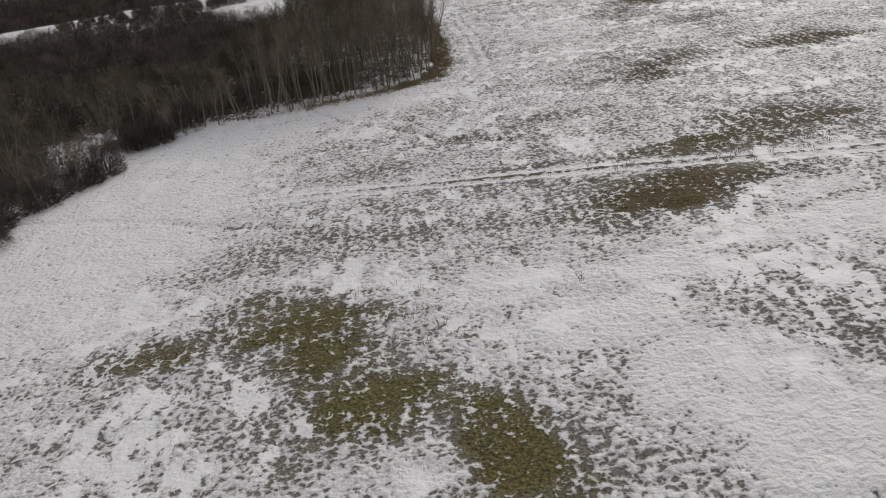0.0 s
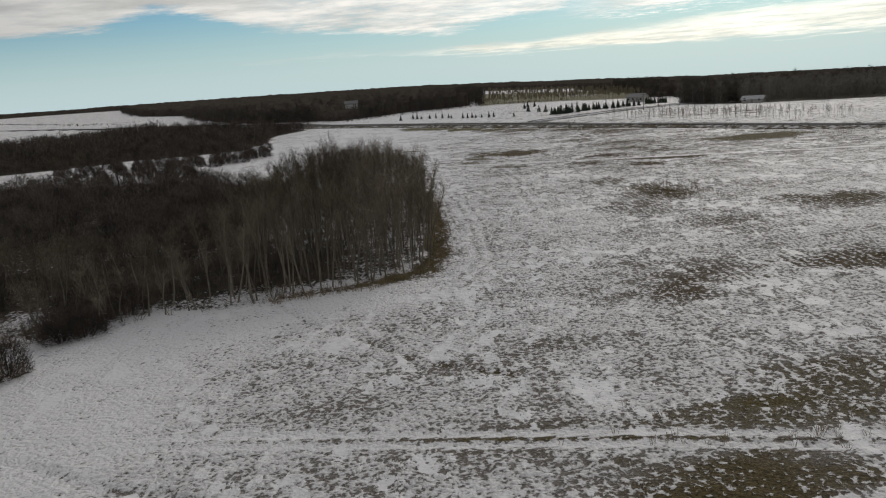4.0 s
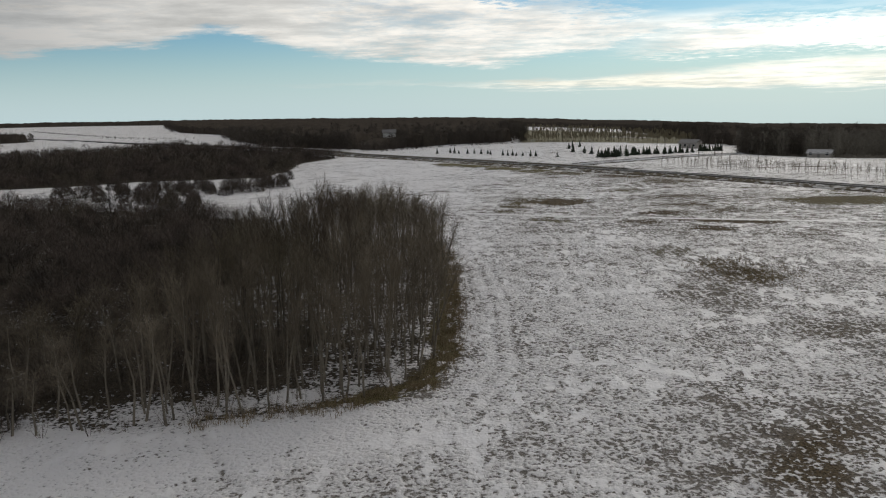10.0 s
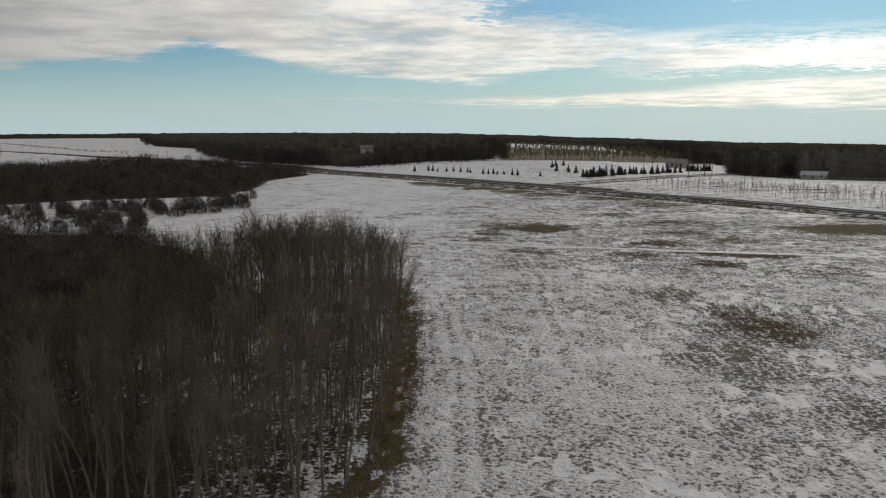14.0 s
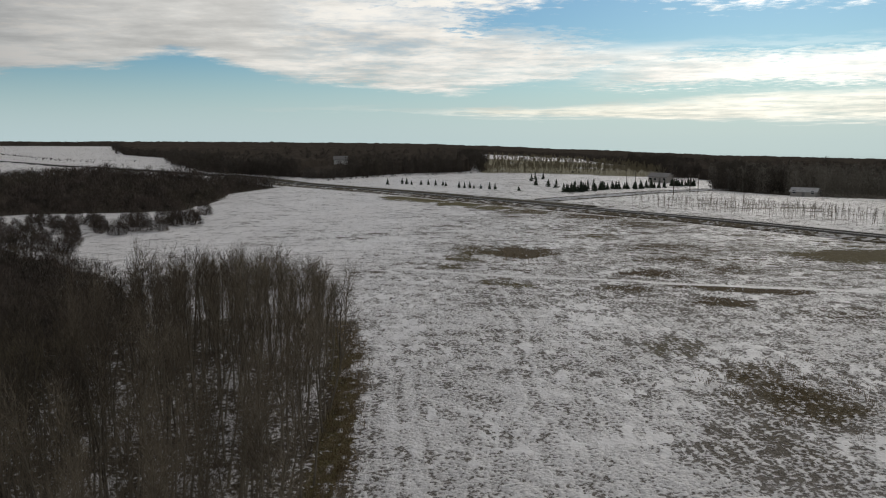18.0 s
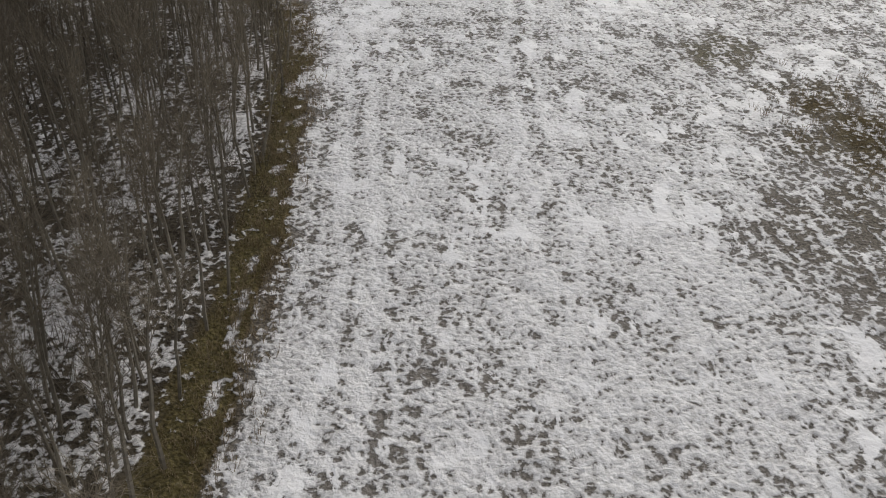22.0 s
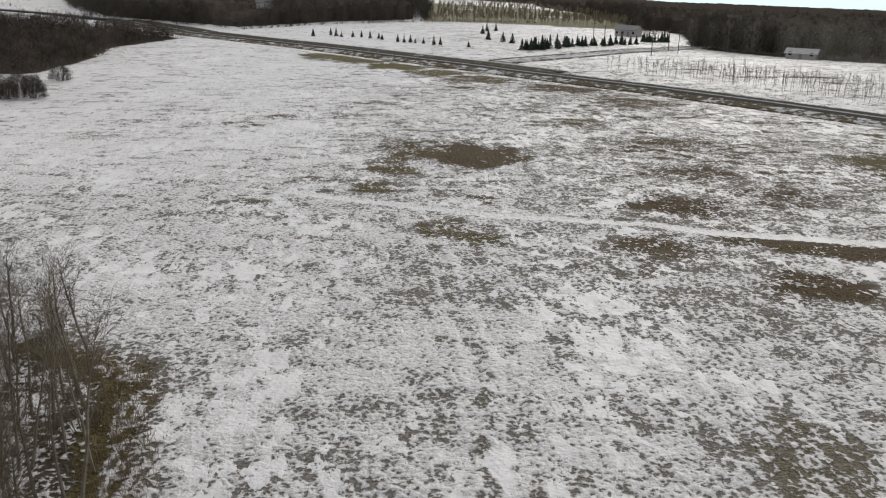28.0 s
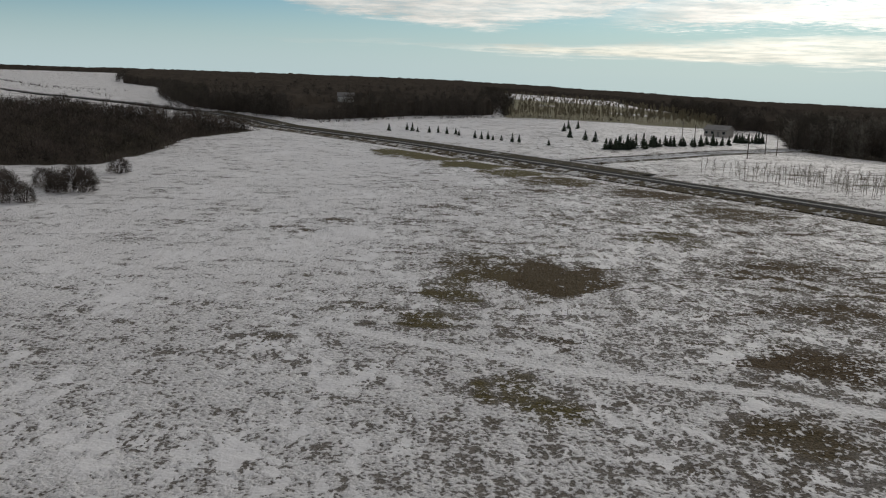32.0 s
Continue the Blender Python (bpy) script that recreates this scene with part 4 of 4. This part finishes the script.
# ---- thickets and woods ----
def thicket():
    rng = random.Random(9)
    kinds = [merged(bush(500 + k, 2.6, 4.6, 12, 520, 0.025, 0.024)) for k in range(6)]
    holes = ((-64, 205, 7, 8), (-58, 185, 3.5, 5), (-90, 240, 14, 9), (-84, 226, 5, 4), (-120, 150, 12, 10), (-40, 60, 5, 5), (-98, 212, 9, 5), (-75, 186, 6, 4))

    def keep(x, y):
        return np.logical_and.reduce([np.hypot((x - a) / c, (y - b) / d) > 1 for a, b, c, d in holes])
    spots = spots_in(THICKET, 4.4, rng, lambda x, y: keep(x, y) & (x > -150) & (lattice(x / 6, y / 6, 91) > 0.10), (0.75, 1.35)) + spots_in(GROVE, 3.1, rng, lambda x, y: (away(GROVE_RIM, x, y) > np.where(x < -26, 1.0, 4.5)) & (x < -12) & ((y < 108) | (x < -19)) & (np.hypot((x + 36.5) / 5, (y - 87) / 7) > 1) & (np.hypot((x + 33) / 3.5, (y - 80) / 3.5) > 1) & (np.hypot((x + 41) / 6, (y - 61) / 6) > 1), (0.45, 0.85))
    mound = [(-21, 112), (-21, 140), (-24, 158), (-40, 166), (-46, 140), (-38, 116)]
    spots += spots_in(mound, 3.2, rng, None, (0.9, 1.2))
    tagged(scatter("willow_thicket", kinds, spots, M_WILLOW, random.Random(3)), "dense dark leafless willow thicket", "thicket")
    wood = [merged(bush(520 + k, 2.9, 4.9, 6, 300, 0.035, 0.048)) for k in range(6)]
    line = LEFT_WOOD[:10]
    spots = spots_in(LEFT_WOOD, 4.3, rng, lambda x, y: away(line, x, y) < 30, (0.9, 1.3))
    spots += spots_in(LEFT_WOOD, 6.0, rng, lambda x, y: (away(line, x, y) >= 30) & (x > -360), (1.4, 1.75))
    tagged(scatter("dark_wood", wood, spots, M_WILLOW, random.Random(4)), "dark leafless bush wood beside the field", "woods")
    # single bushes on the snow in front of the wood
    bushes = [bush(540 + k, 1.75, 3.2, 34, 2100, 0.018, 0.015) for k in range(4)]
    roots = []
    for k, (st, tw) in enumerate(bushes):
        root = tagged(new("willow_bush"), "dark leafless willow bush standing in snow", "bush", "bushes on the snow")
        mesh_object("stem_fan", *st, M_WILLOW, root)
        mesh_object("crown", *tw, M_WILLOW, root)
        roots.append(root)
    places = [(-51.5, 255, 1.0), (-48.4, 256.5, 1.1), (-48, 265.7, 1.2), (-44.4, 267.6, 1.35), (-48.3, 292, 1.35), (-54, 255, 1.0), (-62, 257, 1.3), (-55, 249, 1.3), (-55, 264, 1.4), (-49.5, 269.5, 1.3), (-47, 274.5, 1.3), (-51, 279, 1.3), (-58, 262, 1.3), (-58, 268, 1.3), (-53, 272, 1.3),
              (-68, 268, 1.3), (-72, 268, 1.4), (-78, 266, 1.4), (-65, 263, 1.3), (-87, 261, 1.4), (-91, 254, 1.4), (-93, 249, 1.3), (-84, 274, 1.4), (-74, 262, 1.2), (-64, 247, 1.1), (-60, 238, 1.2), (-72, 244, 1.2), (-98, 266, 1.4), (-66, 228, 1.2), (-78, 252, 1.2), (-70, 221, 1.1), (-84, 240, 1.3), (-55, 222, 1.2), (-61, 226, 1.3), (-58, 232, 1.1), (-65, 236, 1.3), (-70, 232, 1.1), (-73, 238, 1.3), (-68, 250, 1.2), (-80, 246, 1.3), (-76, 256, 1.3), (-84, 254, 1.2), (-69, 258, 1.2), (-92, 268, 1.4), (-104, 262, 1.4), (-100, 256, 1.3), (-96, 243, 1.2), (-60, 252, 1.0),
              (-33, 58, 1.0), (-34.5, 62, 1.1), (-32.5, 66.5, 1.0), (-31, 71.5, 1.1), (-29.5, 74.5, 1.1), (-29, 82.5, 1.1), (-27.2, 83.4, 1.1), (-28.5, 86, 1.25), (-25.5, 89, 1.2)]
    for i, (x, y, s) in enumerate(places):
        m = pose(x, y, float(ground_z(x, y)), 0, 0, i * 77) @ Matrix.Scale(s, 4)
        if i < len(roots):
            roots[i].matrix_basis = m
        else:
            copy_thing(roots[i % len(roots)], Matrix.Identity(4)).matrix_basis = m


thicket()


def front_y(x):
    return np.interp(x, [p[0] for p in FRONT], [p[1] for p in FRONT])


def wooded(x, y):
    w = (y > front_y(x)) & ~inside(CLEARING, x, y) & ~inside(CLEARING_RIGHT, x, y)
    return w | inside(RIGHT_WOOD, x, y) | inside(FAR_LEFT, x, y)


def far_woods():
    # a closed canopy of crowns; the shade between them is in the sheet's colour
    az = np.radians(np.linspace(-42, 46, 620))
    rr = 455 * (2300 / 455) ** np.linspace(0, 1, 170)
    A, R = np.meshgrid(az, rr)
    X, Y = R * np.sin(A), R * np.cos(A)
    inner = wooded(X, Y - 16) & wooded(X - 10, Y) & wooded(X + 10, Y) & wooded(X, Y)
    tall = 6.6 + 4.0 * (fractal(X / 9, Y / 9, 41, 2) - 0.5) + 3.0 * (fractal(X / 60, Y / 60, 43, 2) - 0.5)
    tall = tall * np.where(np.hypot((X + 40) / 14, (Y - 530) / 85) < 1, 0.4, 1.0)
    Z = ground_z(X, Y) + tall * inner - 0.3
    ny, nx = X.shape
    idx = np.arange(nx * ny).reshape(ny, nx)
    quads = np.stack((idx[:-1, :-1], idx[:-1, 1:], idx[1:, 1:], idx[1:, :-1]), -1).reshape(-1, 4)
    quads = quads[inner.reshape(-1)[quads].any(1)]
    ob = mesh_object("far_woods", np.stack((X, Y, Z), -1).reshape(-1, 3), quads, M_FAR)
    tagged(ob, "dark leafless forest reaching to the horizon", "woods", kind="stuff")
    rng = random.Random(17)
    kinds = []
    for k in range(6):
        st = Sticks()
        r2 = random.Random(700 + k)
        st.add([(0, 0, -0.5), (0, 0, 5), (r2.uniform(-.4, .4), 0, 8.0)], [0.07, 0.05, 0.02], 3)
        # crown
        for i in range(230):
            f = r2.uniform(0.04, 1)
            a = r2.random() * 6.283
            wide = 2.1 * math.sqrt(max(0.05, 1 - (f * 1.5 - 0.62) ** 2))
            out = r2.uniform(0, 1) * wide
            q = Vector((math.cos(a) * out, math.sin(a) * out, 8.4 * f))
            d = turned(Vector((math.cos(a) * .4, math.sin(a) * .4, 0.6)), r2, 0.6)
            st.twig(q, q + d * r2.uniform(0.7, 1.5), 0.06, r2)
        kinds.append(st.arrays())
    g = np.random.default_rng(31)
    A, R = np.radians(g.uniform(-41, 45, 42000)), 400 * 5.0 ** g.random(42000)
    X, Y = R * np.sin(A), R * np.cos(A)
    rim = ~(wooded(X, Y - 22) & wooded(X - 16, Y) & wooded(X + 16, Y))
    ok = wooded(X, Y) & (rim | (g.random(42000) < 0.10))
    X2, Y2 = g.uniform(120, 330, 2200), g.uniform(315, 520, 2200)
    ok2 = inside(RIGHT_WOOD, X2, Y2)
    X, Y = X[ok], Y[ok]
    S = g.uniform(0.8, 1.2, len(X))
    SZ = S * g.uniform(0.9, 1.1, len(X)) * np.where(np.hypot(X, Y) > 750, 0.78, 1.06)
    gap = np.hypot((X + 40) / 12, (Y - 525) / 75) < 1
    SZ = np.where(gap, SZ * 0.5, SZ)
    ok = np.hypot(X + 41, Y - 590) > 6
    X, Y, S, SZ = X[ok], Y[ok], S[ok], SZ[ok]
    spots = [tuple(map(float, q)) for q in zip(X, Y, ground_z(X, Y), S, SZ)]
    X2, Y2 = X2[ok2], Y2[ok2]
    S2 = g.uniform(0.8, 1.2, len(X2))
    right = [tuple(map(float, q)) for q in zip(X2, Y2, ground_z(X2, Y2), S2, S2 * g.uniform(0.8, 1.05, len(X2)))]
    tagged(scatter("poplar_wood", kinds, right, M_POPLAR, rng), "grey leafless poplar wood beside the snowy plot", "woods")
    tagged(scatter("woods_edge", kinds, spots, M_FARTREE, rng), "leafless trees along the edge of the far forest", "woods")


far_woods()


# ---- spruces, saplings, buildings, poles ----
def dry_weeds():
    rng = random.Random(41)
    kinds = [merged(willow(940 + k, 0.8, 0.6, 5, 6, 0.012, 0.25)) for k in range(4)]
    spots = []
    for a, b in zip(GROVE[10:18], GROVE[11:19]):
        n = int(math.dist(a, b) * 16)
        for i in range(n):
            spots.append((a[0] + (b[0] - a[0]) * i / n + rng.gauss(0.7, 0.75), a[1] + (b[1] - a[1]) * i / n + rng.gauss(0, 0.6)))
    for x, y, w, d, n in ((38, 134, 5, 7, 260), (23, 212, 7, 9, 60), (-6, 36, 5, 4, 60), (22, 55, 8, 5, 90)):
        spots += [(x + rng.gauss(0, w * 0.6), y + rng.gauss(0, d * 0.6)) for i in range(n)]
    zs = ground_z(np.array([q[0] for q in spots]), np.array([q[1] for q in spots]))
    tagged(scatter("dry_weeds", kinds, [(q[0], q[1], float(z), rng.uniform(.5, 1.1), rng.uniform(.5, 1.2)) for q, z in zip(spots, zs)], M_WEED, rng), "dry straw coloured weeds standing in snow", "weeds")


dry_weeds()


def scrub():
    """Low leafless scrub along the far side of the snow field and in strips beyond it."""
    rng = random.Random(37)
    kinds = [merged(aspen(900 + k, 3.6, (16, 8, 0, 0.035))) for k in range(4)]
    spots = []
    for poly, gap in (([(42, 506), (70, 508), (100, 518), (150, 514), (170, 545), (150, 560), (46, 552)], 3.6), ([(50, 570), (160, 570), (190, 760), (58, 760)], 9.0), ([(60, 880), (190, 880), (195, 900), (61, 900)], 5.0), ([(66, 1040), (200, 1040), (200, 1060), (66, 1060)], 6.0)):
        spots += spots_in(poly, gap, rng, None, (0.8, 1.5))
    tagged(scatter("scrub_belt", kinds, spots, M_SCRUB, rng), "pale leafless scrub at the far side of the snow field", "scrub")
    low = [merged(willow(920 + k, 1.8, 0.7, 9, 5, 0.05, 0.8)) for k in range(4)]
    spots = []
    for a, b in zip(FRONT[8:12], FRONT[9:13]):
        n = int(math.dist(a, b) / 2.6)
        spots += [(a[0] + (b[0] - a[0]) * i / n + rng.uniform(-1, 1), a[1] + (b[1] - a[1]) * i / n - 5 + rng.uniform(-1.5, 1.5)) for i in range(n) if rng.random() < 0.75]
    for line, gap in (([(-565, 1133), (-305, 790), (-215, 735)], 4.0), ([(-190, 640), (-260, 740), (-330, 800)], 9.0), ([(-330, 640), (-380, 672), (-600, 820)], 7.0)):
        for a, b in zip(line, line[1:]):
            n = int(math.dist(a, b) / gap)
            spots += [(a[0] + (b[0] - a[0]) * i / n + rng.uniform(-2, 2), a[1] + (b[1] - a[1]) * i / n + rng.uniform(-3, 3)) for i in range(n) if rng.random() < 0.8]
    zs = ground_z(np.array([q[0] for q in spots]), np.array([q[1] for q in spots]))
    tagged(scatter("hedge", low, [(q[0], q[1], float(z), rng.uniform(.6, 1.2), rng.uniform(.6, 1.2)) for q, z in zip(spots, zs)], M_WILLOW, rng), "low bare hedge before the far wood", "hedge")


scrub()


def spruces():
    rng = random.Random(23)
    roots = []
    for k in range(4):
        r2 = random.Random(60 + k)
        root = tagged(new("spruce_tree"), "small dark green spruce planted beside the field", "tree", "planted spruces")
        t, c = Sticks(), Sticks()
        t.add([(0, 0, -0.2), (0, 0, 4.4)], [0.09, 0.02], 5)
        for i in range(170):
            f = r2.random() ** 1.2
            a = r2.random() * 6.283
            l = (1 - f) * r2.uniform(0.55, 1.4) + 0.12
            q = Vector((0, 0, 0.25 + 4.2 * f))
            e = q + Vector((math.cos(a) * l, math.sin(a) * l, -0.15 * l))
            c.add([q, q.lerp(e, 0.5) + Vector((0, 0, 0.05)), e], [0.05, 0.16, 0], 4)
        c.add([(0, 0, 4.2), (0, 0, 4.9)], [0.06, 0], 4)
        mesh_object("trunk", *t.arrays(), M_SPRUCE_BARK, root)
        mesh_object("crown", *c.arrays(), M_SPRUCE, root)
        roots.append(root)
    row = [(-5, 419), (1, 424), (3, 421), (5, 417), (9, 416), (12, 416), (15, 412), (18, 411), (19, 407), (24, 397), (26, 395), (28, 394), (29.5, 392), (32, 390), (35, 385), (37, 384), (45, 376)]
    places = [(x, y, rng.uniform(.45, .65)) for x, y in row]
    places += [(58, 438, .8), (62, 455, .75), (66, 457, .7), (56, 409, .85), (59.5, 399, .9), (62, 395, .85)]
    for x, y, n in ((62, 369, 8), (66, 371, 8), (71, 376, 7), (79, 385, 6), (84, 391, 5), (91, 394, 5), (96, 398, 4), (103, 405, 4), (107, 407, 3), (120, 427, 9), (127, 430, 8)):
        places += [(x + rng.uniform(-2.4, 2.4), y + rng.uniform(-1.5, 3), rng.uniform(.5, .95)) for i in range(n)]
    for i, (x, y, s) in enumerate(places):
        m = pose(x, y, float(ground_z(x, y)), 0, 0, i * 53) @ Matrix.Diagonal((s * 1.25, s * 1.25, s * rng.uniform(.7, 1.1), 1))
        if i < 4:
            roots[i].matrix_basis = m
        else:
            copy_thing(roots[i % 4], Matrix.Identity(4)).matrix_basis = m


spruces()


def saplings():
    rng = random.Random(29)
    roots = []
    for k in range(5):
        root = tagged(new("poplar_sapling"), "thin leafless poplar sapling in the snowy plot", "sapling", "saplings beside the road")
        st, tw = aspen(800 + k, 3.3, (9, 4, 0, 0.014))
        mesh_object("stem", *st, M_BARK, root)
        mesh_object("crown", *tw, M_BARK, root)
        roots.append(root)
    plot = [(62, 326), (70, 315), (83, 297), (93, 281), (101, 264), (113, 246), (130, 240), (117, 280), (106, 296), (95, 310), (84, 322), (70, 334)]
    for i, (x, y, z, s, sz) in enumerate(spots_in(plot, 2.15, rng, lambda x, y: (lattice(x / 5, y / 5, 78) < 0.8), (0.6, 1.05))[:298]):
        m = pose(x, y, z, 0, 0, i * 67) @ Matrix.Diagonal((s, s, sz, 1))
        if i < 5:
            roots[i].matrix_basis = m
        else:
            copy_thing(roots[i % 5], Matrix.Identity(4)).matrix_basis = m


saplings()


def box(bm, x, y, z, w, d, h):
    r = bmesh.ops.create_cube(bm, size=1.0, matrix=Matrix.Translation((x, y, z + h / 2)) @ Matrix.Diagonal((w, d, h, 1)))
    return r["verts"]


def gable(bm, w, d, z, rise, over, thick=0.18):
    """Two roof slopes with a ridge along x."""
    for s in (-1, 1):
        y0, z0 = s * (d / 2 + over), z - rise * over / (d / 2)
        vs = [bm.verts.new(v) for v in ((-w / 2 - over, y0, z0), (w / 2 + over, y0, z0), (w / 2 + over, 0, z + rise), (-w / 2 - over, 0, z + rise))]
        vt = [bm.verts.new((v.co.x, v.co.y, v.co.z + thick)) for v in vs]
        bm.faces.new(vs), bm.faces.new(vt[::-1])
        for i in range(4):
            bm.faces.new((vs[i], vs[(i + 1) % 4], vt[(i + 1) % 4], vt[i]))


def building(name, label, place, turn, w, d, h, rise, wall_mat, roof_mat, windows, door_x):
    root = tagged(new(name), label, "house" if name == "farmhouse" else "building")
    bm = bmesh.new()
    box(bm, 0, 0, -0.6, w, d, h + 0.6)
    for s in (-1, 1):
        a, b, c = bm.verts.new((s * w / 2, -d / 2, h)), bm.verts.new((s * w / 2, d / 2, h)), bm.verts.new((s * w / 2, 0, h + rise))
        bm.faces.new((a, b, c))
    part("wall", bm, wall_mat, root)
    bm = bmesh.new()
    gable(bm, w, d, h, rise, 0.45)
    part("roof", bm, roof_mat, root)
    for x in windows:
        bm = bmesh.new()
        box(bm, x, -d / 2 - 0.02, 1.0, 1.3, 0.10, 1.2)
        win = part("window", bm, M_WALL_WHITE, root)
        bm = bmesh.new()
        box(bm, x, -d / 2 - 0.06, 1.08, 1.12, 0.06, 1.04)
        part("pane", bm, M_DARKGLASS, win)
    bm = bmesh.new()
    box(bm, door_x, -d / 2 - 0.03, 0, 1.0, 0.08, 2.05)
    part("door", bm, M_ROOF_GREY, root)
    x, y = place
    root.matrix_basis = pose(x, y, float(ground_z(x, y)), 0, 0, turn)


building("farmhouse", "long grey bungalow with a low grey roof", (123, 463), -40, 9.2, 7.0, 2.8, 1.5, M_WALL_GREY, M_ROOF_GREY, (-3.6, -1.2, 3.4), 1.2)
building("shed", "low grey shed with a snow dusted roof before the wood", (143, 357), -40, 8.5, 5.0, 1.8, 1.1, M_WALL_GREY, M_ROOF_SNOW, (-3.0, 3.0), 0.0)
building("pale_barn", "pale barn almost hidden among leafless trees", (-41, 590), 5, 8.5, 6, 5.8, 1.8, M_WALL_WHITE, M_ROOF_GREY, (-2.6, 2.6), 0.0)


def power_pole(x, y, h):
    root = tagged(new("power_pole"), "weathered wooden power pole with a crossarm", "utility pole", "poles along the side road")
    s = Sticks()
    s.add([(0, 0, -0.5), (0, 0, h)], [0.15, 0.10], 8)
    mesh_object("pole", *s.arrays(), M_POLE, root)
    bm = bmesh.new()
    box(bm, 0, 0.12, h - 0.7, 2.2, 0.10, 0.12)
    part("crossarm", bm, M_POLE, root)
    for q in (-0.95, 0.0, 0.95):
        s = Sticks()
        s.add([(q, 0.12, h - 0.58), (q, 0.12, h - 0.48), (q, 0.12, h - 0.40)], [0.03, 0.05, 0.03], 6)
        mesh_object("insulator", *s.arrays(), M_WALL_GREY, root)
    root.matrix_basis = pose(x, y, float(ground_z(x, y)), 0, 0, -45)


for spot in ((93, 408, 7.5), (93, 394, 7), (97, 358, 7), (109, 377, 7), (110, 371, 7)):
    power_pole(*spot)


def marker_stake(x, y):
    root = tagged(new("marker_stake"), "thin white marker stake in the field by the road", "stake", "marker stakes")
    st = Sticks()
    st.add([(0, 0, -0.3), (0, 0, 1.9)], [0.05, 0.045], 6)
    mesh_object("post", *st.arrays(), M_WALL_WHITE, root)
    bm = bmesh.new()
    box(bm, 0, 0, 1.9, 0.14, 0.14, 0.12)
    part("cap", bm, M_WALL_GREY, root)
    root.matrix_basis = pose(x, y, float(ground_z(x, y)))


for spot in ((50, 261), (51.2, 261)):
    marker_stake(*spot)
